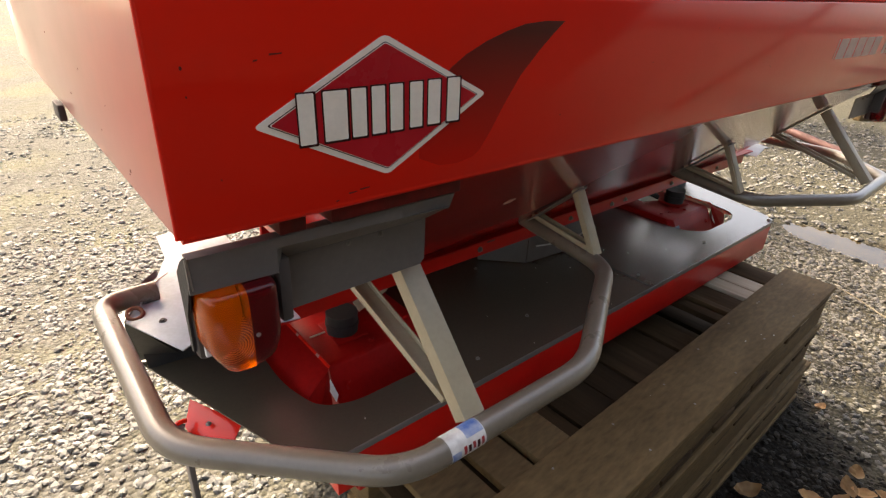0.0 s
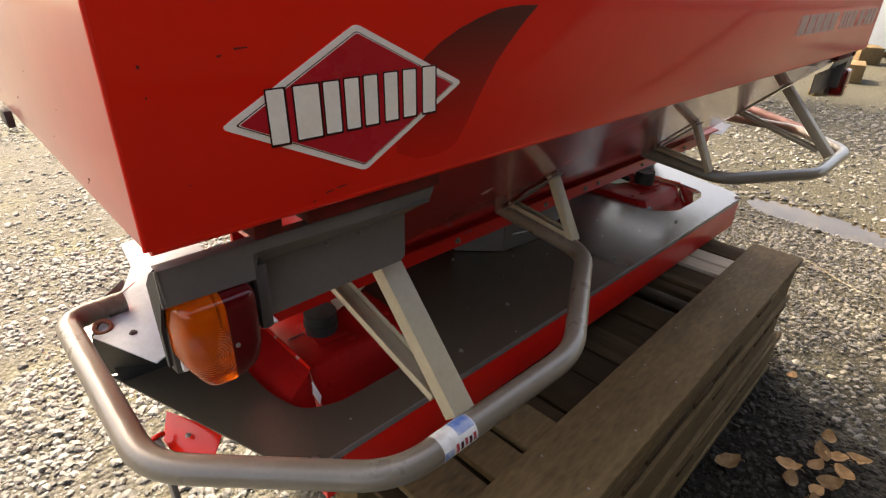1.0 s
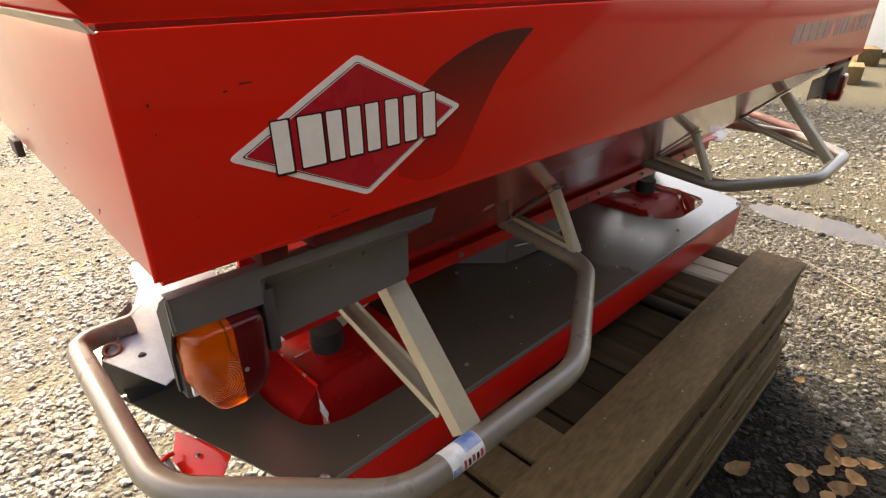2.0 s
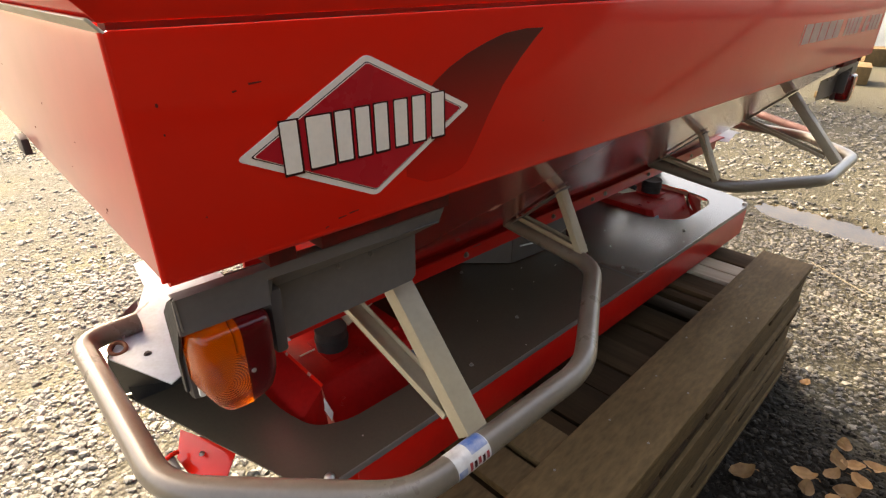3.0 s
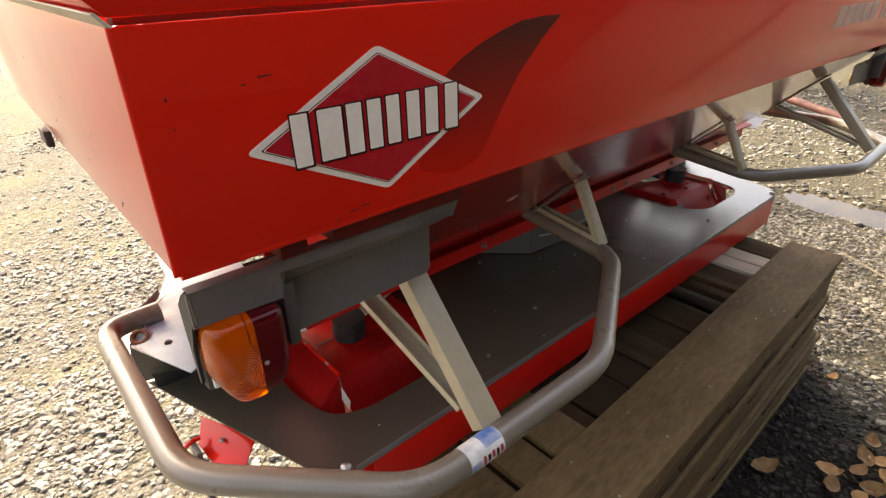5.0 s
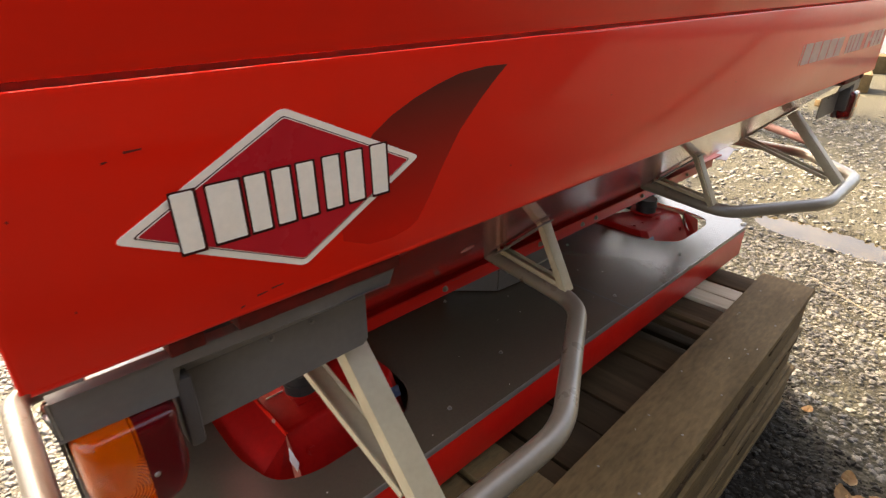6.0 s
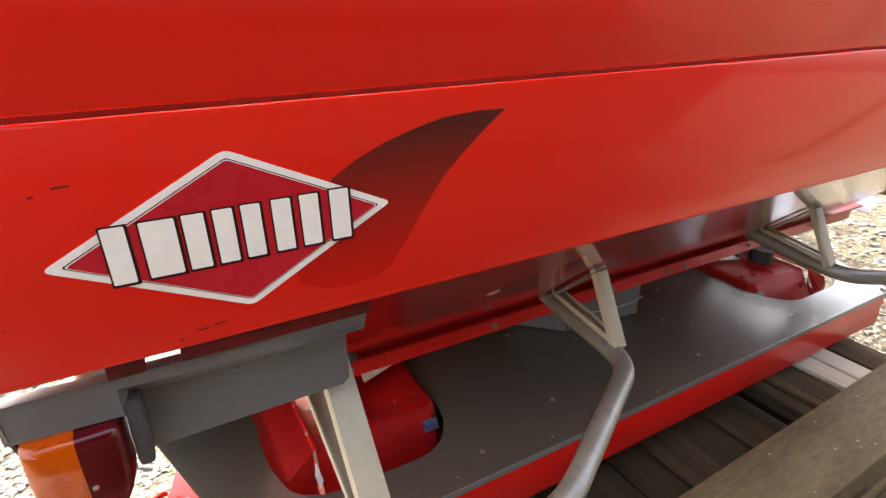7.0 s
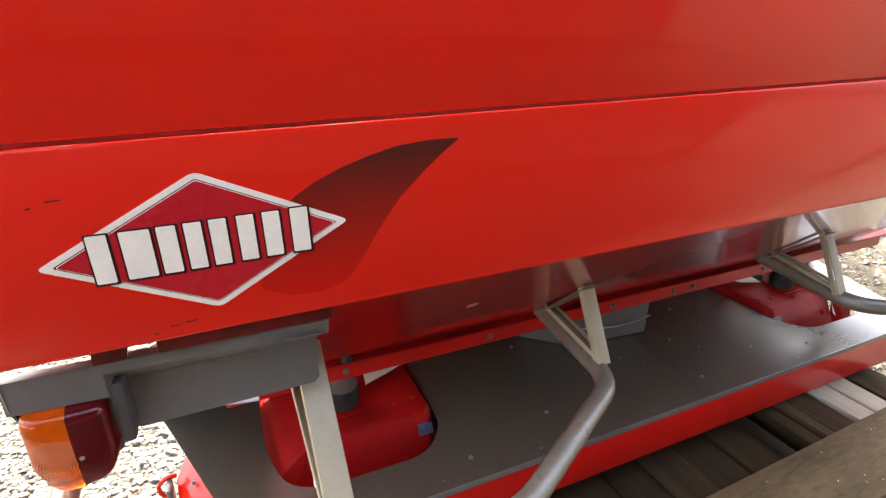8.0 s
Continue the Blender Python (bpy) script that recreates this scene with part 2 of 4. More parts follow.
def tube(bm, pts, r, sides=16, caps=True):
    """A round bar swept along a line of points."""
    pts = [Vector(p) for p in pts]
    ref = Vector((0.12, 0.07, 1.0)).normalized()
    rings = []
    for i, p in enumerate(pts):
        d = (pts[min(i + 1, len(pts) - 1)] - pts[max(i - 1, 0)]).normalized()
        u = ref.cross(d).normalized() if abs(ref.dot(d)) < 0.98 else Vector((1, 0, 0)).cross(d).normalized()
        w = d.cross(u)
        rings.append([bm.verts.new(p + (u * math.cos(a) + w * math.sin(a)) * r) for a in (2 * math.pi * s / sides for s in range(sides))])
    faces = []
    for a, b in zip(rings, rings[1:]):
        for s in range(sides):
            faces.append(bm.faces.new((a[s], a[(s + 1) % sides], b[(s + 1) % sides], b[s])))
    if caps:
        faces += [bm.faces.new(list(reversed(rings[0]))), bm.faces.new(rings[-1])]
    bmesh.ops.recalc_face_normals(bm, faces=faces)
    return bm


def bar(bm, a, b, across, width, thick, bevel=0.002):
    """A flat bar from a to b; its broad side lies along the vector across."""
    a, b = Vector(a), Vector(b)
    d = (b - a).normalized()
    u = Vector(across)
    u = (u - d * u.dot(d)).normalized() * width / 2
    w = d.cross(u).normalized() * thick
    return slab(bm, [a - u, a + u, b + u, b - u], w, bevel)


def bolt(bm, at, normal, r=0.007, h=0.005):
    n = Vector(normal).normalized()
    u = n.orthogonal().normalized()
    w = n.cross(u)
    at = Vector(at)
    for rad, z0, z1, k in ((r * 1.5, -0.001, h * 0.25, 14), (r, h * 0.2, h, 6)):
        lo = [bm.verts.new(at + n * z0 + (u * math.cos(a) + w * math.sin(a)) * rad) for a in (2 * math.pi * s / k for s in range(k))]
        hi = [bm.verts.new(at + n * z1 + (u * math.cos(a) + w * math.sin(a)) * rad * 0.93) for a in (2 * math.pi * s / k for s in range(k))]
        for s in range(k):
            bm.faces.new((lo[s], lo[(s + 1) % k], hi[(s + 1) % k], hi[s]))
        bm.faces.new(hi)
    return bm


def dome(bm, at, r, h):
    made = bmesh.ops.create_uvsphere(bm, u_segments=14, v_segments=8, radius=1.0)["verts"]
    for v in made:
        v.co = (at[0] + v.co.x * r, at[1] + v.co.y * r, at[2] + max(v.co.z, -0.2) * h)
    return bm


def finish(ob, bm, material, smooth=True):
    bm.to_mesh(ob.data)
    bm.free()
    ob.data.materials.append(material)
    if smooth:
        ob.data.shade_smooth()
        ob.data.set_sharp_from_angle(angle=radians(32))
    return ob


def thing(name, at, label, category, group=""):
    ob = new(name)
    ob.location = at
    return tagged(ob, label, category, group)


def solo(name, bm, material, label="", category="", group="", kind="", smooth=True):
    ob = finish(new(name, bpy.data.meshes.new(name)), bm, material, smooth)
    return tagged(ob, label, category, group, kind)


def origin(ob):
    """Parts are modelled in place, so only a thing's own base counts."""
    return Vector((0, 0, 0)) if ob.parent else Vector(ob.location)


def part(name, bm, material, parent, label="", smooth=True, kind=""):
    """One mesh object, modelled in place, under a thing or a part."""
    ob = finish(new(name, bpy.data.meshes.new(name)), bm, material, smooth)
    ob.parent = parent
    ob.matrix_parent_inverse = Matrix.Translation(-origin(parent))
    return tagged(ob, label, kind=kind)


B = bmesh.new

# ---- ground ----
def ground_mesh():
    xs = np.concatenate([np.array([-600, -200, -80, -40, -20, -12, -8, -6]), np.arange(-5, 8.01, 0.1), np.array([9, 10, 12, 15, 20, 30, 60, 150, 300, 600])])
    ys = np.concatenate([np.array([-600, -200, -80, -40, -20, -12, -8, -6, -4, -3]), np.arange(-2, 6.01, 0.1), np.array([7, 8, 10, 12, 15, 20, 30, 60, 150, 300, 600])])
    bm = B()
    grid = [[bm.verts.new((x, y, height(x, y))) for x in xs] for y in ys]
    for j in range(len(ys) - 1):
        for i in range(len(xs) - 1):
            bm.faces.new((grid[j][i], grid[j][i + 1], grid[j + 1][i + 1], grid[j + 1][i]))
    return bm


PUDDLE = (4.47, 0.18)


def puddle_depth(x, y):
    d = math.hypot((x - PUDDLE[0] - 0.1 * (y - PUDDLE[1])) / 0.24, (y - PUDDLE[1]) / 0.66)
    d += 0.25 * noise.noise((x * 1.7, y * 2.3, 3.1))
    return max(0.0, 1.0 - d)


def height(x, y):
    if abs(x) > 12 or abs(y) > 12:
        return 0.0
    h = 0.022 * noise.noise((x * 0.9, y * 0.9, 0.3)) + 0.010 * noise.noise((x * 3.1, y * 3.1, 5.2))
    near = min(1.0, max(0.0, math.hypot(max(0, abs(x - 1.3) - 1.4), max(0, abs(y - 0.45) - 0.6)) / 0.5))
    return h * near - 0.05 * min(1.0, puddle_depth(x, y) * 2.0)


GROUND = bpy.data.materials.new("gravel_ground")
GROUND.use_nodes = True
gn, gl = GROUND.node_tree.nodes, GROUND.node_tree.links.new
gb = gn["Principled BSDF"]
gco = gn.new("ShaderNodeTexCoord")
gv = gn.new("ShaderNodeTexVoronoi")
gv.inputs["Scale"].default_value = 55
gl(gco.outputs["Object"], gv.inputs["Vector"])
gv2 = gn.new("ShaderNodeTexVoronoi")
gv2.inputs["Scale"].default_value = 21
gl(gco.outputs["Object"], gv2.inputs["Vector"])
gnz = gn.new("ShaderNodeTexNoise")
gnz.inputs["Scale"].default_value, gnz.inputs["Detail"].default_value = 0.9, 8
gl(gco.outputs["Object"], gnz.inputs["Vector"])
gr = gn.new("ShaderNodeValToRGB")
gr.color_ramp.elements[0].position, gr.color_ramp.elements[0].color = 0.1, (0.048, 0.045, 0.036, 1)
gr.color_ramp.elements[1].position, gr.color_ramp.elements[1].color = 0.9, (0.090, 0.087, 0.077, 1)
gsep = gn.new("ShaderNodeSeparateColor")
gl(gv.outputs["Color"], gsep.inputs["Color"])
gl(gsep.outputs["Red"], gr.inputs["Fac"])
gm = gn.new("ShaderNodeMix")
gm.data_type = "RGBA"
gm.inputs[7].default_value = (0.105, 0.102, 0.052, 1)
gmr = gn.new("ShaderNodeMapRange")
gmr.inputs["From Min"].default_value, gmr.inputs["From Max"].default_value, gmr.inputs["To Max"].default_value = 0.48, 0.64, 0.45
gl(gnz.outputs["Fac"], gmr.inputs["Value"])
gl(gmr.outputs["Result"], gm.inputs[0])
gl(gr.outputs["Color"], gm.inputs[6])
# damp soil before the pallets, painted darker as the machine's shade; ragged edge
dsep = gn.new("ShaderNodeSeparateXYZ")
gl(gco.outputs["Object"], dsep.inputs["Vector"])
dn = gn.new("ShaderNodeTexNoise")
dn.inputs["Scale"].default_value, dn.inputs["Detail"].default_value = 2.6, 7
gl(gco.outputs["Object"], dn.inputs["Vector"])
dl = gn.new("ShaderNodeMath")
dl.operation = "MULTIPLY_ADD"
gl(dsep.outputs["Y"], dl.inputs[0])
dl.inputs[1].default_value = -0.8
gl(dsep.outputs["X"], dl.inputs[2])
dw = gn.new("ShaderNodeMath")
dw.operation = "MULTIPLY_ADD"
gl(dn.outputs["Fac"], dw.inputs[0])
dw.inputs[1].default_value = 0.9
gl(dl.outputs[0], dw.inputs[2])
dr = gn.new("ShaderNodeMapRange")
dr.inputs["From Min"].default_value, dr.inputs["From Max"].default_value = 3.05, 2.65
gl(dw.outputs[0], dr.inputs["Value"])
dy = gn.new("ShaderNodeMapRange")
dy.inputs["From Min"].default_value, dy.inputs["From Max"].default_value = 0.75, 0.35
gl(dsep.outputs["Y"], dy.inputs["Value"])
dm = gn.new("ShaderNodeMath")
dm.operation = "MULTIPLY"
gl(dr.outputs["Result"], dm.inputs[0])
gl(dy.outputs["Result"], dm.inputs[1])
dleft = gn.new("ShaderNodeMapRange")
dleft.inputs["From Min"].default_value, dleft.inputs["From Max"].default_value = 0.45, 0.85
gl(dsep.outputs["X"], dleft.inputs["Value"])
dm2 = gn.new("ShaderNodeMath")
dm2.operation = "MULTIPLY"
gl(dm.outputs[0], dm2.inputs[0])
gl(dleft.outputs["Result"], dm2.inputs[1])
# unseen ground behind the walk, painted dark to cut its bounce
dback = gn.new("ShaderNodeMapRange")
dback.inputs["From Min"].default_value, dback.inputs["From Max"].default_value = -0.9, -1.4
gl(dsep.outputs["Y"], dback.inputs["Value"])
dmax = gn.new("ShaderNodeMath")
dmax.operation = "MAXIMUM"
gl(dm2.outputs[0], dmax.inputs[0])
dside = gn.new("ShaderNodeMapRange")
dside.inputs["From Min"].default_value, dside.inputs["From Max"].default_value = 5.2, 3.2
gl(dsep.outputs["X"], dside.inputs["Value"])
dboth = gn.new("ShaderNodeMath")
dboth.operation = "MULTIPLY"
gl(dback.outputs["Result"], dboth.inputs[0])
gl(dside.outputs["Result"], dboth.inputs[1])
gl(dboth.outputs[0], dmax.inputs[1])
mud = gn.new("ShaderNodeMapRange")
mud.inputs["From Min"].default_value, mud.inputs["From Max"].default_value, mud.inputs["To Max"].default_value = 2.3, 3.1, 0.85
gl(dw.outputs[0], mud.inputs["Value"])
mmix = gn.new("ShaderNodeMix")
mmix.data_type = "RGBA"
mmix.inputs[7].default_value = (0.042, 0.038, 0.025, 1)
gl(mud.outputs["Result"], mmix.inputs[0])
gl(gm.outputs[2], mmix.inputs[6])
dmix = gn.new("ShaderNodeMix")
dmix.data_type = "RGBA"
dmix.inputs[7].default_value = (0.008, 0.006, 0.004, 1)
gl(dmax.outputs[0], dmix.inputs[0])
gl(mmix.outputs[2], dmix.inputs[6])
gl(dmix.outputs[2], gb.inputs["Base Color"])
gb.inputs["Roughness"].default_value, gb.inputs["IOR"].default_value = 0.9, 1.25
gadd = gn.new("ShaderNodeMath")
gadd.operation = "ADD"
gl(gv.outputs["Distance"], gadd.inputs[0])
gl(gv2.outputs["Distance"], gadd.inputs[1])
gbp = gn.new("ShaderNodeBump")
gbp.invert = True
gbp.inputs["Strength"].default_value, gbp.inputs["Distance"].default_value = 0.9, 0.012
gl(gadd.outputs[0], gbp.inputs["Height"])
gl(gbp.outputs["Normal"], gb.inputs["Normal"])
solo("ground", ground_mesh(), GROUND, "pale gravel yard with mossy patches, wet hollows and painted shade", "ground", kind="structure")


def water():
    bm = B()
    vs = []
    for s in range(48):
        a = 2 * math.pi * s / 48
        vs.append(bm.verts.new((PUDDLE[0] + 0.52 * math.cos(a), PUDDLE[1] + 0.70 * math.sin(a), -0.024)))
    bm.faces.new(vs)
    return bm


WATER = bpy.data.materials.new("puddle_water")
WATER.use_nodes = True
wb = WATER.node_tree.nodes["Principled BSDF"]
wb.inputs["Base Color"].default_value = (0.040, 0.029, 0.013, 1)
wb.inputs["Roughness"].default_value = 0.04
wb.inputs["IOR"].default_value = 1.33
wnz = WATER.node_tree.nodes.new("ShaderNodeTexNoise")
wnz.inputs["Scale"].default_value = 7.0
wbp = WATER.node_tree.nodes.new("ShaderNodeBump")
wbp.inputs["Strength"].default_value, wbp.inputs["Distance"].default_value = 0.12, 0.02
WATER.node_tree.links.new(wnz.outputs["Fac"], wbp.inputs["Height"])
WATER.node_tree.links.new(wbp.outputs["Normal"], wb.inputs["Normal"])
solo("water", water(), WATER, "shallow rain puddle on the gravel reflecting the sky", "puddle", kind="structure")


def scatter(count, xr, yr, small, large, seed, skip=None, material=STONE):
    """Many broken stones in one mesh."""
    rng = np.random.default_rng(seed)
    t = (1 + 5 ** 0.5) / 2
    base = np.array([(-1, t, 0), (1, t, 0), (-1, -t, 0), (1, -t, 0), (0, -1, t), (0, 1, t), (0, -1, -t), (0, 1, -t), (t, 0, -1), (t, 0, 1), (-t, 0, -1), (-t, 0, 1)]) / 1.9
    tri = np.array([(0, 11, 5), (0, 5, 1), (0, 1, 7), (0, 7, 10), (0, 10, 11), (1, 5, 9), (5, 11, 4), (11, 10, 2), (10, 7, 6), (7, 1, 8),
                    (3, 9, 4), (3, 4, 2), (3, 2, 6), (3, 6, 8), (3, 8, 9), (4, 9, 5), (2, 4, 11), (6, 2, 10), (8, 6, 7), (9, 8, 1)])
    verts, tris = [], []
    k = 0
    fade = 0.9                                       # the stones thin out past the stretch
    wide = (xr[1] - xr[0] + 2 * fade) * (yr[1] - yr[0] + 2 * fade) / ((xr[1] - xr[0]) * (yr[1] - yr[0]))
    for _ in range(int(count * wide)):
        x, y = rng.uniform(xr[0] - fade, xr[1] + fade), rng.uniform(yr[0] - fade, yr[1] + fade)
        out = math.hypot(max(xr[0] - x, 0, x - xr[1]), max(yr[0] - y, 0, y - yr[1])) / fade + 0.5 * noise.noise((x * 1.1, y * 1.1, seed * 3.7))
        if out > 0 and rng.random() > (1 - min(1.0, out)) ** 2:
            continue
        if puddle_depth(x, y) > 0.12 or (skip and skip(x, y)):
            continue
        s = small + (large - small) * rng.random() ** 2.4
        sc = np.array([s, s * rng.uniform(0.55, 1.0), s * rng.uniform(0.3, 0.6)])
        v = base * (1 + rng.uniform(-0.22, 0.22, (12, 1))) * sc
        a, q = rng.uniform(0, 6.28), rng.uniform(-0.5, 0.5)
        ca, sa, cq, sq = math.cos(a), math.sin(a), math.cos(q), math.sin(q)
        v = v @ np.array([[cq, 0, sq], [0, 1, 0], [-sq, 0, cq]]) @ np.array([[ca, -sa, 0], [sa, ca, 0], [0, 0, 1]])
        v += np.array([x, y, height(x, y) + sc[2] * rng.uniform(-0.1, 0.5)])
        verts.append(v)
        tris.append(tri + 12 * k)
        k += 1
    me = bpy.data.meshes.new("gravel")
    me.from_pydata(np.concatenate(verts).tolist(), [], np.concatenate(tris).tolist())
    me.materials.append(material)
    return tagged(new("gravel", me), "loose crushed pale stones lying on the yard", "gravel", kind="stuff")


def under(x, y):
    return 0.40 < x < 2.2 and -0.1 < y < 1.0


# where the damp, painted shade before the pallets lies
def damp_shade(x, y):
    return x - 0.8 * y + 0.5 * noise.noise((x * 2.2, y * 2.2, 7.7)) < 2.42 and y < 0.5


def moss(x, y):
    return noise.noise((x * 1.3, y * 1.3, 2.2)) > 0.08


scatter(24000, (-1.6, 1.0), (0.6, 2.9), 0.0055, 0.024, 1, lambda x, y: under(x, y) or damp_shade(x, y) or (moss(x, y) and (x * 977.0) % 1.0 > 0.35))
scatter(6000, (-1.3, 0.5), (-0.4, 0.4), 0.0055, 0.024, 6, under)
scatter(14000, (-3.0, 2.5), (3.0, 7.0), 0.008, 0.028, 2, lambda x, y: moss(x, y) and (x * 977.0) % 1.0 > 0.35)
scatter(21000, (1.2, 3.9), (-0.9, 1.6), 0.0055, 0.021, 3, lambda x, y: under(x, y) or damp_shade(x, y), MUDDY)
scatter(9000, (4.6, 9.0), (-1.0, 3.5), 0.009, 0.034, 4, None, MUDDY)
scatter(9000, (0.7, 3.0), (-1.3, 0.1), 0.0045, 0.020, 5, lambda x, y: under(x, y) or not damp_shade(x, y), DAMP_SHADE)

# ---- unseen open-fronted timber shelter added behind the walk to block sky light ----
sky_block = thing("sky_block", (0.5, -3.0, 0), "unseen dark weathered open-fronted timber shelter added to block sky light", "building")
part("back_wall", slab(B(), [(-2.2, -5.6, 0), (5.8, -5.6, 0), (5.8, -5.6, 2.66), (-2.2, -5.6, 2.66)], (0, -0.2, 0)), BLOCK_BOARDS, sky_block)
part("roof", slab(B(), [(-2.5, -1.7, 2.95), (6.2, -1.7, 2.95), (6.2, -6.1, 2.65), (-2.5, -6.1, 2.65)], (0, 0, 0.12)), BLOCK_BOARDS, sky_block)
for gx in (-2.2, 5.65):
    part("post", box(B(), gx, gx + 0.15, -2.05, -1.90, 0, 2.925, 0.008), BLOCK_BOARDS, sky_block)
    part("post", box(B(), gx, gx + 0.15, -5.55, -5.40, 0, 2.675, 0.008), BLOCK_BOARDS, sky_block)
part("eave_board", box(B(), -2.5, 6.2, -1.725, -1.701, 2.84, 3.07, 0.004), BLOCK_BOARDS, sky_block)

# ---- the spreader ----
LONG, DEEP, RIM, SEAM, RISE = 2.56, 1.25, 1.35, 1.552, 0.032      # the seam climbs a little along the hopper
MID = LONG / 2
spreader = thing("fertilizer_spreader", (MID, 0.6, 0.6), "red mounted fertilizer spreader with grey guards standing on pallets", "spreader")


def mirror(pts, on):
    return [(LONG - p[0], p[1], p[2]) if on else tuple(p) for p in pts]


# hopper: four walls below the seam, four above, and the funnel
hopper = part("hopper", slab(B(), fillet([(0, 0, RIM), (LONG, 0, RIM), (LONG, 0, SEAM + RISE), (0, 0, SEAM)], 0.004, 3, True), (0, 0.004, 0), 0.0012), RED, spreader,
              "glossy red sheet steel hopper wall")
part("end_wall", slab(B(), [(0.0, 0.002, RIM), (0.0, DEEP, RIM + 0.012), (0.0, DEEP, SEAM), (0.0, 0.002, SEAM)], (0.004, 0, 0), 0.0012), SHEEN_RED, hopper, "red end wall with its pale reflection painted as sheen")
part("end_wall", slab(B(), [(LONG, 0.002, RIM), (LONG, DEEP, RIM + 0.012), (LONG, DEEP, SEAM + RISE), (LONG, 0.002, SEAM + RISE)], (-0.004, 0, 0), 0.0012), RED, hopper)
part("front_wall", slab(B(), [(0.004, DEEP, RIM), (LONG - 0.004, DEEP, RIM), (LONG - 0.004, DEEP, SEAM + RISE), (0.004, DEEP, SEAM)], (0, -0.004, 0), 0.001), RED, hopper)
# folded corner and lower edge of the wall
part("bottom_fold", tube(B(), [(0.004, 0.0062, RIM + 0.0005), (LONG - 0.004, 0.0062, RIM + 0.0005)], 0.0064, 14), RED, hopper)
for cx in (0.0, LONG):
    part("corner_fold", tube(B(), [(cx, 0.002, RIM + 0.001), (cx, 0.002, (SEAM if cx < 1 else SEAM + RISE) - 0.001)], 0.0022, 10), RED, hopper)
part("seam_flange", slab(B(), [(0.006, 0.010, SEAM - 0.004), (LONG - 0.006, 0.010, SEAM + RISE - 0.004), (LONG - 0.006, 0.010, SEAM + RISE + 0.012), (0.006, 0.010, SEAM + 0.012)], (0, 0.02, 0)), SEAM_DARK, hopper)
TOP = 1.80
FL = 0.23
part("extension_wall", slab(B(), [(0, 0.001, SEAM + 0.005), (LONG, 0.001, SEAM + RISE + 0.005), (LONG + FL, 0.001, TOP), (-FL, 0.001, TOP)], (0, 0.004, 0), 0.0015), RED, hopper,
     "glossy red hopper extension panel")
for cx, sx, zs in ((0.0, -1, SEAM), (LONG, 1, SEAM + RISE)):
    part("extension_end", slab(B(), [(cx, 0.004, zs + 0.005), (cx, DEEP, zs + 0.005), (cx + sx * FL, DEEP, TOP), (cx + sx * FL, 0.004, TOP)], (-sx * 0.004, 0, 0.002), 0.001), RED, hopper)
    part("end_lip", slab(B(), [(cx, 0.0, zs - 0.002), (cx, DEEP, zs - 0.002), (cx + sx * 0.009, DEEP, zs + 0.008), (cx + sx * 0.009, 0.0, zs + 0.008)], (-sx * 0.003, 0, 0.001), 0.0008),
         CREAM, hopper, "bare worn lip with flaking paint")
part("extension_front", slab(B(), [(0, DEEP, SEAM + 0.005), (LONG, DEEP, SEAM + RISE + 0.005), (LONG + FL, DEEP, TOP), (-FL, DEEP, TOP)], (0, -0.004, 0), 0.001), RED, hopper)
IN, Y0, Y1, LOW = 0.36, 0.385, 0.88, 1.0
part("funnel", slab(B(), [(0.17, 0.004, RIM), (LONG - 0.17, 0.004, RIM), (LONG - IN, Y0, LOW), (IN, Y0, LOW)], (0, 0.003, 0.003)), GLOSS, hopper, "glossy red funnel slope painted darker for its shade")
for cx, sx in ((0.0, 1), (LONG, -1)):
    part("rim_flange", slab(B(), [(cx + sx * 0.005, 0.005, RIM + 0.003), (cx + sx * 0.172, 0.005, RIM + 0.003), (cx + sx * 0.172, DEEP - 0.005, RIM + 0.003), (cx + sx * 0.005, DEEP - 0.005, RIM + 0.003)], (0, 0, 0.004)), RED, hopper)
for a, b in ((0.17, IN), (LONG - 0.17, LONG - IN)):
    part("funnel_end", slab(B(), [(a, 0.004, RIM), (a, DEEP, RIM), (b, Y1, LOW), (b, Y0, LOW)], (0.003 if a < 1 else -0.003, 0, 0.003)), RED, hopper)
part("funnel_front", slab(B(), [(0.17, DEEP, RIM), (LONG - 0.17, DEEP, RIM), (LONG - IN, Y1, LOW), (IN, Y1, LOW)], (0, -0.003, 0.003)), RED, hopper)
part("funnel_floor", slab(B(), [(IN, Y0, LOW), (LONG - IN, Y0, LOW), (LONG - IN, Y1, LOW), (IN, Y1, LOW)], (0, 0, 0.003)), RED_DARK, hopper)
washer = part("extension_bolt", tube(B(), [(-0.005, 0.001, 1.586), (-0.005, -0.003, 1.586), (-0.005, -0.005, 1.586)], 0.0115, 24), FIXING, hopper, "dull grey washer and bolt")
part("bolt_head", tube(B(), [(-0.005, -0.0048, 1.586), (-0.005, -0.0068, 1.586)], 0.0045, 6), BLACK, washer)


# decals on the rear wall
def rounded(pts, r, y):
    return [(p.x, y, p.z) for p in fillet([(x, 0, z) for x, z in pts], r, 5, True)]


def shrink(pts, k, c):
    return [(c[0] + (x - c[0]) * k, c[1] + (z - c[1]) * k) for x, z in pts]


DIA = [(0.078, 1.443), (0.226, 1.374), (0.369, 1.452), (0.222, 1.521)]
CEN = (0.2235, 1.4475)
logo = part("logo_diamond", slab(B(), rounded(DIA, 0.007, 0.0), (0, -0.0008, 0)), LOGO_WHITE, spreader, "cream bordered diamond decal")
part("dark_line", slab(B(), rounded(shrink(DIA, 0.910, CEN), 0.003, -0.0008), (0, -0.0004, 0)), LOGO_DARK, logo)
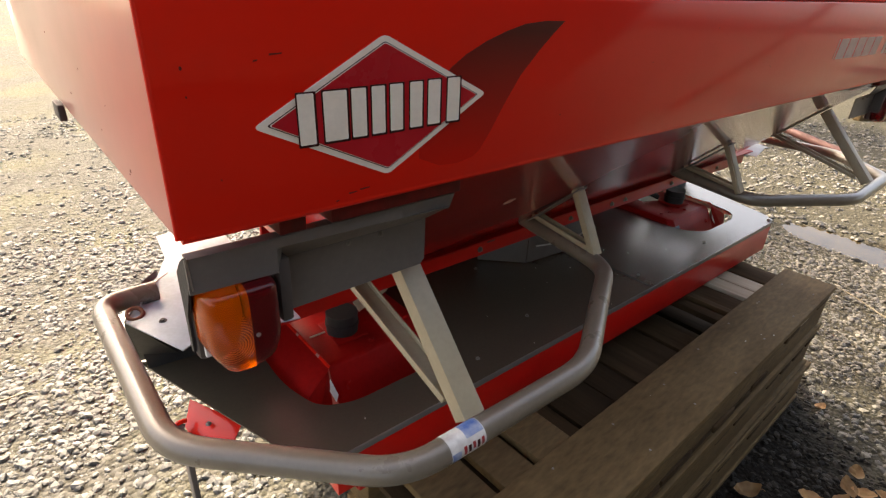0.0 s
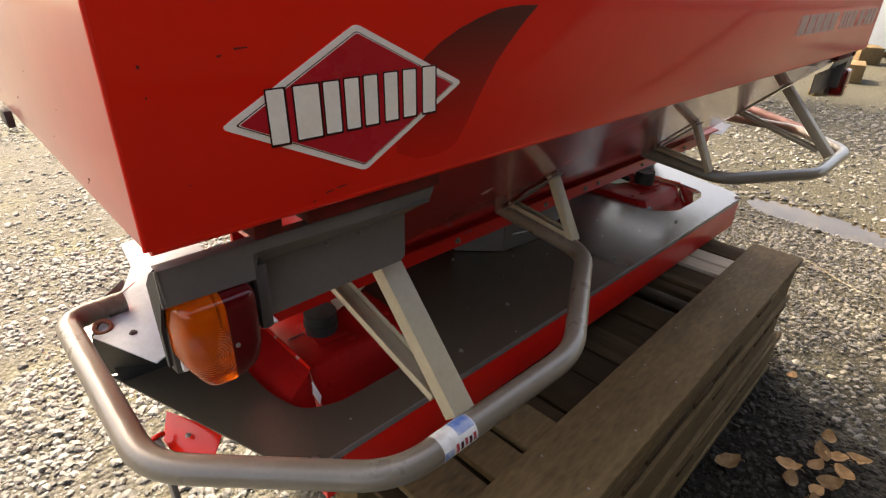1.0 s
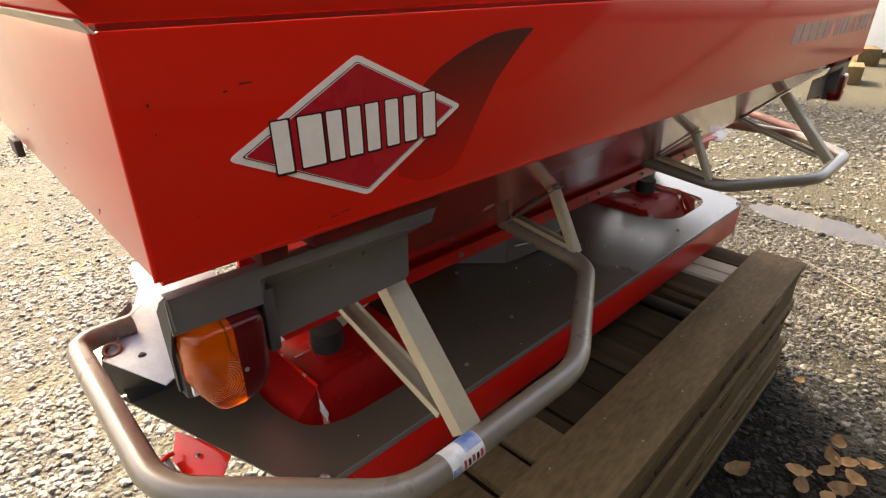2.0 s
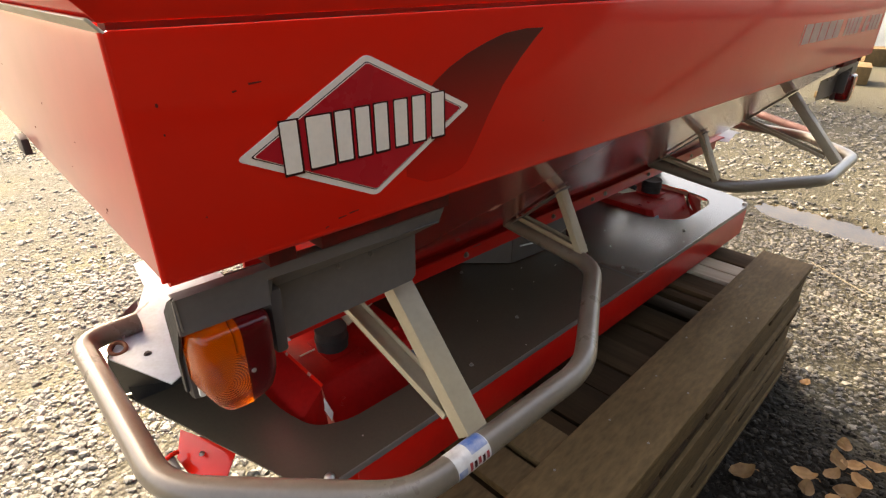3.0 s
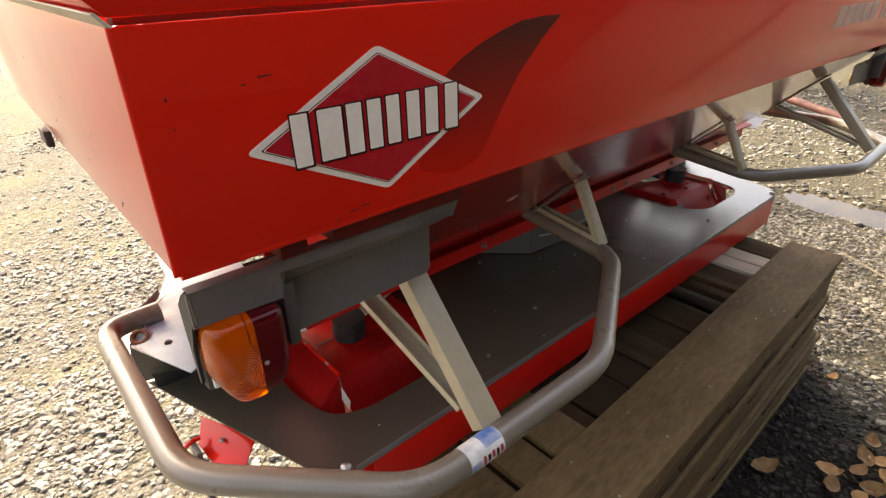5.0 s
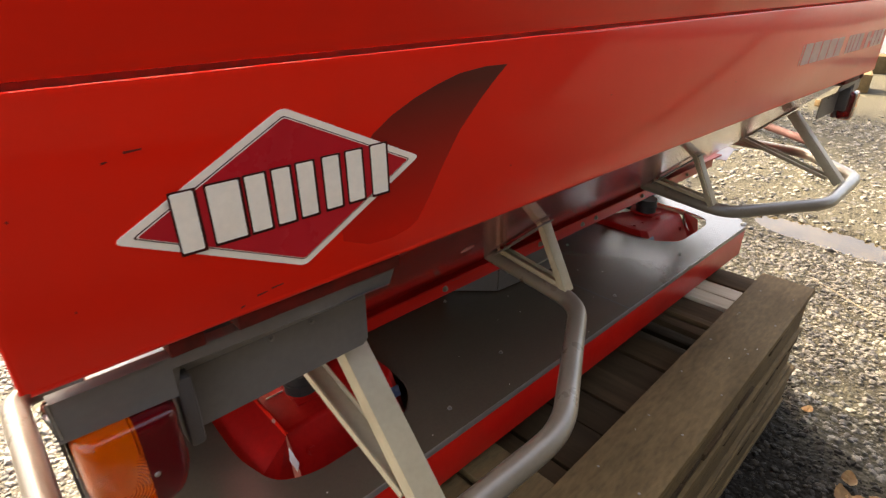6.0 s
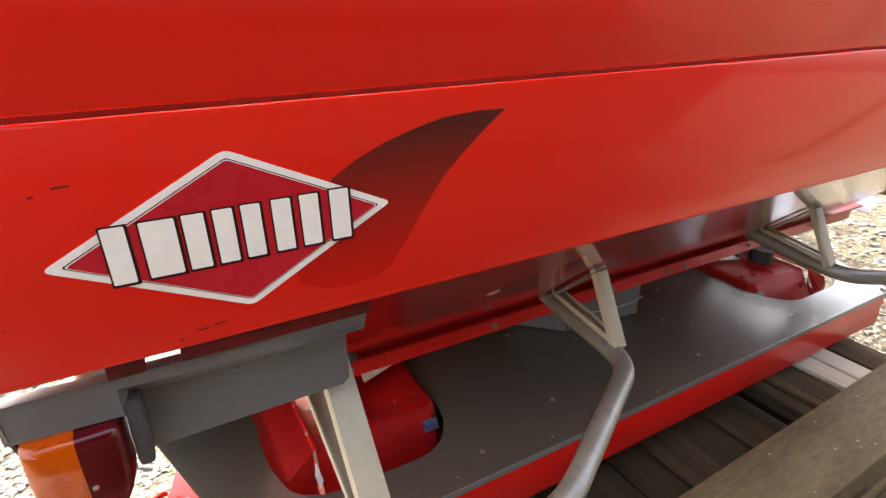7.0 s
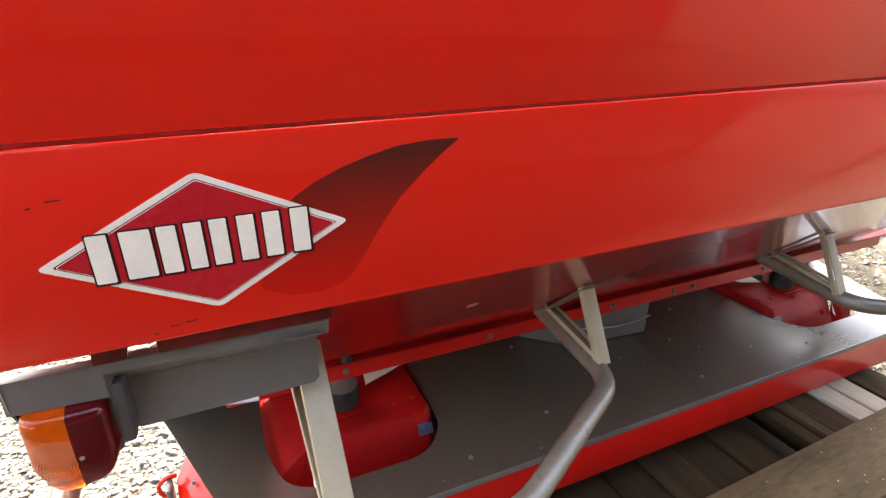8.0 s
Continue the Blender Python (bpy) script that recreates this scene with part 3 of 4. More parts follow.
part("cream_line", slab(B(), rounded(shrink(DIA, 0.897, CEN), 0.003, -0.0012), (0, -0.0003, 0)), LOGO_WHITE, logo)
part("red_field", slab(B(), rounded(shrink(DIA, 0.886, CEN), 0.003, -0.0015), (0, -0.0004, 0)), LOGO_RED, logo)
for k, (x0, x1) in enumerate(((0.122, 0.140), (0.149, 0.176), (0.1805, 0.1985), (0.2045, 0.2215), (0.2275, 0.2445), (0.2535, 0.2710), (0.2785, 0.2965), (0.3065, 0.3255))):
    z0, z1, e = 1.421 + 0.0005 * k, 1.470 + 0.0005 * k, 0.0016
    part("shape_shadow", slab(B(), rounded([(x0 - e + 0.0012, z0 - e - 0.001), (x1 + e + 0.0012, z0 - e - 0.001), (x1 + e, z1 + e), (x0 - e, z1 + e)], 0.0015, -0.0019), (0, -0.0004, 0)), LOGO_DARK, logo)
    part("shape", slab(B(), rounded([(x0 + 0.001, z0), (x1, z0), (x1 - 0.001, z1), (x0, z1)], 0.0015, -0.0023), (0, -0.0005, 0)), LOGO_WHITE, logo)
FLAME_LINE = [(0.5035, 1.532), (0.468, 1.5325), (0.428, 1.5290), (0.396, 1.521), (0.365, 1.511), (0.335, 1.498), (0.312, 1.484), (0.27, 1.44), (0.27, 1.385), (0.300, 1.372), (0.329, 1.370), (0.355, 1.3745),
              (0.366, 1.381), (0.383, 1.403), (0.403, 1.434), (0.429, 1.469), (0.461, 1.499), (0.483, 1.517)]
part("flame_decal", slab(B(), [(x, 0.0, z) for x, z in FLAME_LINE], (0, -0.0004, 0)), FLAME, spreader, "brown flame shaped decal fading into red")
words = part("model_decal", slab(B(), [(1.612, 0, 1.437), (1.616, 0, 1.4375), (1.626, 0, 1.487), (1.622, 0, 1.487)], (0, -0.0005, 0)), MODEL_TEXT, spreader, "row of faded pale bars of a model decal")
for k, (x0, x1) in enumerate([(1.63, 1.69), (1.70, 1.765), (1.775, 1.84), (1.85, 1.915), (1.925, 1.985), (2.04, 2.07), (2.08, 2.11), (2.12, 2.165), (2.175, 2.22),
                              (2.27, 2.315), (2.325, 2.345), (2.355, 2.40), (2.41, 2.46), (2.47, 2.51)]):
    z0, z1 = (1.437, 1.487) if k != 10 else (1.457, 1.467)
    part("bar", slab(B(), [(x0, 0, z0), (x1, 0, z0), (x1 + 0.010, 0, z1), (x0 + 0.010, 0, z1)], (0, -0.0005, 0)), MODEL_TEXT, words)
for x, z, w in ((0.176, 1.360, 0.010), (0.160, 1.354, 0.004), (0.19, 1.362, 0.012), (0.085, 1.50, 0.004), (0.10, 1.505, 0.012)):
    part("scratch", slab(B(), [(x, 0, z), (x + w, 0, z + 0.001), (x + w, 0, z + 0.0022), (x, 0, z + 0.0018)], (0, -0.0003, 0)), MARK, spreader)

for x, z, r in ((0.025, 1.498, 0.0022), (0.026, 1.475, 0.0014), (0.52, 1.41, 0.0014), (0.74, 1.47, 0.0012), (0.94, 1.52, 0.0014), (1.22, 1.44, 0.0014), (0.045, 1.40, 0.0012)):
    part("dirt_speck", slab(B(), [(x + 0.55 * r * math.cos(a), 0.0, z + 0.8 * r * math.sin(a)) for a in (6.283 * i / 9 for i in range(9))], (0, -0.0004, 0)), MARK, spreader)
for y, z, r in ((0.483, 1.399, 0.0025), (0.154, 1.373, 0.003), (0.16, 1.368, 0.0018), (0.282, 1.389, 0.0014), (0.36, 1.45, 0.0014), (0.22, 1.43, 0.0012), (0.62, 1.47, 0.002)):
    part("dirt_speck", slab(B(), [(0.0, y + r * 0.9 * math.cos(a), z + 0.6 * r * math.sin(a)) for a in (6.283 * i / 9 for i in range(9))], (-0.0004, 0, 0)), MARK, spreader)

# rail under the funnel, with its bolts
rail = part("rail", box(B(), 0.20, LONG - 0.20, 0.410, 0.416, 0.930, 0.988, 0.0015), SHEET_RED, spreader, "red steel rail under the funnel")
part("rail_flange", box(B(), 0.20, LONG - 0.20, 0.380, 0.4105, 0.984, 0.990, 0.0015), RED_DARK, rail)
for x in (0.445, 0.799, 1.175, 1.388, 1.464, LONG - 0.799, LONG - 0.445):
    part("bolt", bolt(B(), (x, 0.409, 0.949), (0, -1, 0), 0.0055, 0.006), FIXING, rail)
part("slot", box(B(), 0.822, 0.85, 0.4065, 0.4099, 0.963, 0.982, 0.0004), BLACK, rail)
part("rubber_stop", tube(B(), [(0.443, 0.392, 0.990), (0.443, 0.392, 1.004)], 0.012), BLACK, rail)
part("scrape", slab(B(), [(0.604, 0.153, 1.2127), (0.622, 0.153, 1.2127), (0.624, 0.170, 1.1975), (0.606, 0.168, 1.1993)], (0, -0.0009, -0.0009)), MODEL_TEXT, spreader, "small pale scrape in the paint")

# grey disc table with two cut-outs
ZT = 0.735


def table_outline():
    return [(0.253, 0.207), (LONG - 0.253, 0.207), (LONG - 0.190, 0.250), (LONG - 0.023, 0.75), (LONG - 0.023, 0.98), (0.023, 0.98), (0.023, 0.75), (0.190, 0.250)]


def hole_outline(on):
    pts = [(0.290, 0.355), (0.36, 0.322), (0.60, 0.322), (0.668, 0.40), (0.668, 0.72), (0.60, 0.80), (0.34, 0.80), (0.268, 0.70), (0.262, 0.46)]
    pts = [(p.x, p.y) for p in fillet([(x, y, 0) for x, y in pts], 0.06, 5, True)]
    return [(LONG - x, y) for x, y in reversed(pts)] if on else pts


def table_mesh():
    bm = B()
    loops = [table_outline(), hole_outline(False), hole_outline(True)]
    edges = []
    for lp in loops:
        vs = [bm.verts.new((x, y, ZT)) for x, y in lp]
        edges += [bm.edges.new((vs[i], vs[(i + 1) % len(vs)])) for i in range(len(vs))]
    bmesh.ops.triangle_fill(bm, use_beauty=True, use_dissolve=False, edges=edges)
    faces = list(bm.faces)
    ext = bmesh.ops.extrude_face_region(bm, geom=faces)
    for v in (g for g in ext["geom"] if isinstance(g, bmesh.types.BMVert)):
        v.co.z -= 0.004
    bmesh.ops.recalc_face_normals(bm, faces=bm.faces)
    return bm


table = part("table", table_mesh(), TABLE, spreader, "dusty grey sheet metal table with two rounded cut-outs", smooth=False)
part("front_lip", box(B(), 0.256, LONG - 0.256, 0.2045, 0.2085, ZT - 0.014, ZT + 0.0012, 0.001), GREY, table)
part("joint", box(B(), 1.3795, 1.385, 0.210, 0.98, ZT + 0.0002, ZT + 0.0008), BLACK, table)
for x, y, r in ((0.242, 0.221, 0.011), (LONG - 0.242, 0.221, 0.011)):
    part("coach_bolt", dome(B(), (x, y, ZT), r, 0.009), STEEL, table)
for x, y in ((0.684, 0.271), (1.416, 0.279), (1.858, 0.275), (0.93, 0.33), (1.0, 0.62), (1.62, 0.60)):
    part("rivet", bolt(B(), (x, y, ZT), (0, 0, 1), 0.004, 0.005), FIXING, table)
panel = part("deflector_panel", slab(B(), [(1.165, 0.547, 0.739), (1.43, 0.522, 0.739), (1.43, 0.522, 0.93), (1.165, 0.547, 0.93)], (0, 0.003, 0), 0.0008), GREY, spreader, "small grey upright panel")
part("side_panel", slab(B(), [(1.045, 0.66, 0.739), (1.163, 0.549, 0.739), (1.163, 0.549, 0.93), (1.045, 0.66, 0.93)], (0.002, 0.002, 0), 0.0006), GREY, panel)
part("flange", box(B(), 1.4305, 1.4345, 0.5235, 0.56, 0.739, 0.93, 0.001), GREY, panel)
part("cable", tube(B(), fillet([(1.19, 0.535, 0.80), (1.30, 0.518, 0.790), (1.38, 0.508, 0.80), (1.42, 0.50, 0.815)], 0.05), 0.0028, 8), STEEL, spreader, "thin bare cable")

# red sub-frame under the table
frame_bar = part("apron", box(B(), 0.30, LONG - 0.24, 0.2095, 0.2155, 0.605, 0.7305, 0.002), SHEET_RED, spreader, "long red channel below the table edge")
part("apron_flange", box(B(), 0.30, LONG - 0.24, 0.2157, 0.26, 0.602, 0.607, 0.0015), RED_DARK, frame_bar)
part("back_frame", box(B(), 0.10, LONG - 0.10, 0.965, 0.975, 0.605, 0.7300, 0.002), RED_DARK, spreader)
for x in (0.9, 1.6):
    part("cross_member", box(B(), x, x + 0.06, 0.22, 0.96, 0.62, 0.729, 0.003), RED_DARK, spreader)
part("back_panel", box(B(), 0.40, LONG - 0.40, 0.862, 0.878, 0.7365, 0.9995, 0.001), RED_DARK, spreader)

# added panel that keeps the sun off the far gearbox
part("sun_blocker", box(B(), 2.161, 2.40, 0.862, 0.878, 0.7365, 1.10, 0.001), RED_DARK, spreader)


def gearbox(on):
    """Red disc gearbox sunk into a cut-out of the table."""
    m = lambda pts: mirror(pts, on)
    sx = (lambda x0, x1: (LONG - x1, LONG - x0)) if on else (lambda x0, x1: (x0, x1))
    s = -1 if on else 1
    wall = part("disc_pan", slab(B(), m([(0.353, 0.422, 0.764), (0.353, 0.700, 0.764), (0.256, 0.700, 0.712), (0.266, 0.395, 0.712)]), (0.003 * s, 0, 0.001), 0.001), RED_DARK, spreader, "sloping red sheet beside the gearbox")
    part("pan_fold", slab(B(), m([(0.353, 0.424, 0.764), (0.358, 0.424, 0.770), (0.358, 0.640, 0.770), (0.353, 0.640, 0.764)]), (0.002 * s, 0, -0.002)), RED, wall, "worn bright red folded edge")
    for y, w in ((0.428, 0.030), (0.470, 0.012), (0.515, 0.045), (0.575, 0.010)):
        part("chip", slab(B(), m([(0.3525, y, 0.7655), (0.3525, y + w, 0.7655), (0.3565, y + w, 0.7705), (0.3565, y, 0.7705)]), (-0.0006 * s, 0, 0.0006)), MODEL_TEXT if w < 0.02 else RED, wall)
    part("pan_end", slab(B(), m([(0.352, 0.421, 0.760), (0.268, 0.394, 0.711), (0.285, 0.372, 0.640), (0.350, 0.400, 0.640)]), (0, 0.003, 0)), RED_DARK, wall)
    # white sliver painted in for bright ground showing through a gap
    part("light_gap", slab(B(), m([(0.354, 0.4185, 0.735), (0.347, 0.4155, 0.712), (0.352, 0.390, 0.688), (0.362, 0.398, 0.700)]), (0, -0.0015, 0.001)), WHITE, wall, "white sliver painted as light through a gap")
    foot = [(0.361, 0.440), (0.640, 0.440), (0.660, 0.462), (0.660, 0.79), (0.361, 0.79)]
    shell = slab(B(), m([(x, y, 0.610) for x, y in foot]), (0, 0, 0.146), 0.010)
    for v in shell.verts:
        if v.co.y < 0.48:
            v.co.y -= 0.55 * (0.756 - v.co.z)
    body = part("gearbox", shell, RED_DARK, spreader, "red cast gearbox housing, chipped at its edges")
    a, b = sx(0.420, 0.505)
    part("cap_seat", box(B(), a, b, 0.490, 0.60, 0.7555, 0.7625, 0.003), RED_DARK, body)
    cx = LONG - 0.460 if on else 0.460
    cap = part("cap", tube(B(), [(cx, 0.543, 0.760), (cx, 0.543, 0.800), (cx, 0.543, 0.812), (cx, 0.543, 0.816)], 0.040, 24), BLACK, body, "black rubber cap")
    part("cap_ridge", tube(B(), [(cx, 0.543, 0.782), (cx, 0.543, 0.791)], 0.0425, 24), BLACK, cap)
    a, b = sx(0.378, 0.440)
    part("latch", box(B(), a, b, 0.560, 0.563, 0.757, 0.7605, 0.0008), STEEL, body, "bare wire latch")
    a, b = sx(0.615, 0.652)
    part("label", slab(B(), [(a, 0.4110, 0.706), (b, 0.4110, 0.706), (b, 0.4240, 0.730), (a, 0.4240, 0.730)], (0, -0.0012, 0.0006)), BLUE_LABEL, body, "small dark blue label")
    part("bolt", bolt(B(), m([(0.398, 0.4095, 0.704)])[0], (0, -1, 0.5), 0.007, 0.005), RED_DARK, body)
    for q in ((0.50, 0.47), (0.58, 0.49), (0.63, 0.50)):
        part("bolt", bolt(B(), (LONG - q[0] if on else q[0], q[1], 0.756), (0, 0, 1), 0.007, 0.006), RED_DARK, body)
    part("strap", slab(B(), m([(0.530, 0.575, 0.770), (0.60, 0.600, 0.772), (0.640, 0.605, 0.785), (0.660, 0.615, 0.80), (0.650, 0.635, 0.80), (0.60, 0.635, 0.778), (0.535, 0.615, 0.776)]), (0, 0, 0.003)), CREAM, body, "pale torn strap on the housing")
    part("hose", tube(B(), fillet(m([(0.49, 0.60, 0.765), (0.53, 0.66, 0.80), (0.52, 0.78, 0.84), (0.50, 0.88, 0.93)]), 0.05), 0.014, 10), BLACK, body)


BLUE_LABEL = mat("blue_label", (0.03, 0.045, 0.10), 0.4, second=(0.16, 0.17, 0.2), scale=90, amount=0.6)
gearbox(False)
gearbox(True)


# tubular guards with their braces
def channel(name, m, top, low, width, depth, material, label="", rear=False):
    """A folded channel from top to low: a web with a flange along each edge."""
    a, b = Vector(top), Vector(low)
    d = (b - a).normalized()
    x = Vector((1, 0, 0))
    x = (x - d * x.dot(d)).normalized()
    out = d.cross(x)
    if (out.y < 0) != rear:
        out = -out
    web = part(name, slab(B(), m([a - x * width / 2, a + x * width / 2, b + x * width / 2, b - x * width / 2]), out * 0.003, 0.0012), material, spreader, label)
    for k in (-1, 1):
        e = x * k * (width / 2 - 0.0005)
        part("brace_flange", slab(B(), m([a + e + out * 0.0032, b + e + out * 0.0032, b + e + out * depth, a + e + out * depth]), tuple(x * (-k) * 0.003), 0.0006), material, web)
    return web


def guard(on):
    m = lambda pts: mirror(pts, on)
    line = m([(0.068, 0.568, 1.0), (-0.030, 0.566, 1.0), (-0.031, 0.139, 1.0), (0.193, -0.086, 1.0), (0.572, -0.091, 1.0), (0.895, 0.098, 1.003), (0.901, 0.362, 1.031)])
    t = part("guard_tube", tube(B(), fillet(line, 0.055, 9), 0.0195, 20), TUBE, spreader, "bent grey painted steel guard tube")
    channel("brace", m, (0.328, 0.126, 1.226), (0.328, -0.074, 1.014), 0.038, 0.028, BRACE, "grey painted folded channel brace")
    channel("brace", m, (0.326, 0.274, 1.094), (0.326, -0.022, 1.009), 0.036, 0.013, BRACE, "", True)
    part("tie_bar", bar(B(), *m([(0.325, 0.281, 1.090), (0.325, 0.126, 1.233)]), (1, 0, 0), 0.040, 0.004), TUBE, spreader)
    channel("brace", m, (0.900, 0.206, 1.164), (0.902, 0.128, 1.022), 0.030, 0.016, BRACE)
    channel("brace", m, (0.900, 0.325, 1.050), (0.902, 0.140, 1.024), 0.026, 0.012, BRACE, "", True)
    part("tie_bar", bar(B(), *m([(0.900, 0.198, 1.166), (0.900, 0.345, 1.031)]), (1, 0, 0), 0.034, 0.004), GREY, spreader)
    return t


left_guard = guard(False)
guard(True)
# printed sticker wrapped round the tube
STICKER_BLUE = mat("sticker_blue", (0.05, 0.13, 0.36), 0.35, second=(0.5, 0.5, 0.48), scale=45, amount=0.7, fine=0.1)
STICKER_MIX = mat("sticker_white", (0.70, 0.68, 0.62), 0.35, second=(0.45, 0.42, 0.38), scale=38, amount=0.9, fine=0.1)
STICKER_BAR = mat("sticker_red", (0.35, 0.03, 0.03), 0.35, fine=0.1)


def on_tube(x):
    return (x, -0.086 + (x - 0.193) / 0.379 * -0.005, 1.0)


def wrap(x0, x1, a0, a1, r):
    """A patch on the tube between two angles; 0 is up, positive towards the rear."""
    bm = B()
    rows = []
    for i in range(9):
        x = x0 + (x1 - x0) * i / 8
        c = Vector(on_tube(x))
        rows.append([bm.verts.new(c + Vector((0, -math.sin(a) * r, math.cos(a) * r))) for a in (radians(a0 + (a1 - a0) * j / 14) for j in range(15))])
    for a, b in zip(rows, rows[1:]):
        for j in range(14):
            bm.faces.new((a[j], a[j + 1], b[j + 1], b[j]))
    return bm


st = part("sticker", wrap(0.258, 0.320, -60, 150, 0.0199), STICKER_MIX, left_guard, "worn white, blue and red warning sticker")
part("blue_field", wrap(0.288, 0.319, -55, 40, 0.0201), STICKER_BLUE, st)
part("blue_field", wrap(0.259, 0.274, 70, 148, 0.0201), STICKER_BLUE, st)
for k in range(5):
    part("bar", wrap(0.279 + 0.008 * k, 0.284 + 0.008 * k, 62 + 4 * (k % 2), 105 - 6 * (k % 3), 0.0202), (STICKER_BAR, LOGO_DARK)[k % 2], st)


# lamp brackets and lamps at the two ends
def lean(x, z, d=0.0):
    """A point on the folded bracket sheet: a lip, a sloping band and an upright plate set back below it."""
    lip = 0.030 - 0.05 * x
    low = lip + (0.060 - lip) * min(1.0, max(0.0, (x - 0.10) / 0.008))
    k = min(1.0, max(0.0, (1.306 - z) / 0.032))
    return (x, lip + (low - lip) * k + d, z)


def lamp_bracket(on):
    m = lambda pts: mirror(pts, on)
    sheet = B()
    xs = [0.008, 0.04, 0.07, 0.10, 0.108, 0.13, 0.19, 0.26, 0.333]
    for a, b in zip(xs, xs[1:]):
        ta, tb = 1.3157 + 0.0255 * a, 1.3157 + 0.0255 * b
        e = 0.341 if b == xs[-1] else b
        slab(sheet, m([lean(a, ta), lean(e, tb), lean(e, 1.299 if e > b else 1.306), lean(a, 1.306)]), (0, 0.003, 0))
        foot = 1.276 if b < 0.101 else 1.274
        slab(sheet, m([lean(a, 1.306), lean(b, 1.306), lean(b, foot), lean(a, foot)]), (0, 0.003, 0))
    low = [(0.100, 1.274), (0.331, 1.274), (0.331, 1.211), (0.324, 1.204), (0.118, 1.201), (0.106, 1.206), (0.101, 1.216)]
    slab(sheet, m([(x, 0.060, z) for x, z in low]), (0, 0.003, 0))
    bmesh.ops.remove_doubles(sheet, verts=sheet.verts, dist=0.0003)
    p = part("lamp_bracket", sheet, GREY, spreader, "dusty grey folded sheet bracket")
    part("end_flange", slab(B(), m([lean(0.008, 1.317, 0.004), lean(0.008, 1.281, 0.004), (0.008, 0.058, 1.235), (0.008, 0.060, 1.188), (0.008, 0.068, 1.186), (0.008, 0.071, 1.285), (0.008, 0.050, 1.306)]), (0.003 if not on else -0.003, 0, 0)), BLACK, p)
    part("top_flange", slab(B(), m([lean(0.010, 1.3162), lean(0.340, 1.3245), lean(0.340, 1.3255, 0.014), lean(0.010, 1.3172, 0.014)]), (0, 0, -0.003), 0.0008), GREY, p)
    for x in (0.207, 0.256):
        part("bolt", bolt(B(), m([(x, 0.0595, 1.269)])[0], (0, -1, 0), 0.0026, 0.003), FIXING, p)
    # hangers coloured dark to fill the shaded gap under the rim
    for x0, x1 in ((0.098, 0.128), (0.158, 0.345)):
        q = m([(x0, 0.03, 1.3), (x1, 0.03, 1.3)])
        part("hanger", box(B(), min(q[0][0], q[1][0]), max(q[0][0], q[1][0]), 0.008, 0.055, 1.3275, 1.3475, 0.001), HANGER, p)
    q = m([(0.296, 0.0165, 1.326)])[0]
    part("screw", dome(B(), (q[0], q[1] + 0.0, 1.327), 0.0035, 0.003), STEEL, p)
    part("bare_edge", bar(B(), *m([lean(0.0095, 1.318, 0.0), lean(0.0110, 1.281, 0.0)]), (1, 0, 0), 0.0016, 0.0012, 0.0), STEEL, p)


def rear_lamp(on):
    m = lambda pts: mirror(pts, on)
    q = (lambda x0, x1: (LONG - x1, LONG - x0)) if on else (lambda x0, x1: (x0, x1))
    a, b = q(0.0112, 0.094)
    body = part("rear_lamp", box(B(), a, b, 0.054, 0.072, 1.176, 1.278, 0.006), LAMP_BACK, spreader, "amber and red rear lamp with ribbed lenses")

    def cushion(pts):
        bm = B()
        joint = LONG - 0.0586 if on else 0.0586
        line = m2(pts)
        rings = []
        for y, k in ((0.0535, 1.0), (0.040, 0.985), (0.028, 0.96), (0.021, 0.925), (0.0165, 0.87), (0.0138, 0.79), (0.0120, 0.68), (0.0108, 0.5), (0.0102, 0.25)):
            rings.append([bm.verts.new((joint + (x - joint) * k, y, 1.222 + (z - 1.222) * (0.4 + 0.6 * k if k > 0.7 else k * 1.17))) for x, z in line])
        k = len(line)
        for a, b in zip(rings, rings[1:]):
            for i in range(k):
                bm.faces.new((a[i], a[(i + 1) % k], b[(i + 1) % k], b[i]))
        bm.faces.new(rings[0])
        bm.faces.new(rings[-1])
        bmesh.ops.recalc_face_normals(bm, faces=bm.faces)
        return bm

    def m2(pts):
        """The outline with its outer corners rounded; the joint between the lenses stays square."""
        out, k = [], len(pts)
        for i, (x, z) in enumerate(pts):
            if 0.058 < x < 0.0592:
                out.append((x, z))
                continue
            a, b = Vector(pts[i - 1]), Vector(pts[(i + 1) % k])
            p = Vector((x, z))
            da, db = (a - p).normalized() * min(0.012, (a - p).length * 0.45), (b - p).normalized() * min(0.012, (b - p).length * 0.45)
            for j in range(6):
                t = j / 5
                v = p + da * (1 - t) ** 2 + db * t ** 2
                out.append((v.x, v.y))
        return [(LONG - x if on else x, z) for x, z in out]

    # unseen white reflector added to brighten the amber lens
    a, b = q(0.0165, 0.0575)
    part("reflector", box(B(), a, b, 0.046, 0.0525, 1.184, 1.268, 0.002), WHITE, body, "pale reflector added behind the amber lens to brighten it")
    part("amber_lens", cushion([(0.0135, 1.276), (0.0125, 1.205), (0.030, 1.170), (0.0585, 1.168), (0.0585, 1.276)]), AMBER, body, "glossy amber indicator lens")
    red = part("red_lens", cushion([(0.0587, 1.276), (0.0587, 1.170), (0.086, 1.175), (0.097, 1.20), (0.097, 1.276)]), RED_LENS, body, "dark red tail lamp lens")
    part("screw", bolt(B(), m([(0.064, 0.0102, 1.217)])[0], (0, -1, 0), 0.0019, 0.002), STEEL, red)
    a, b = q(0.1000, 0.1150)
    part("lamp_backing", box(B(), a, b, 0.027, 0.068, 1.208, 1.290, 0.0045), LAMP_BACK, body, "brown grey plastic lamp mount")


lamp_bracket(False)
lamp_bracket(True)
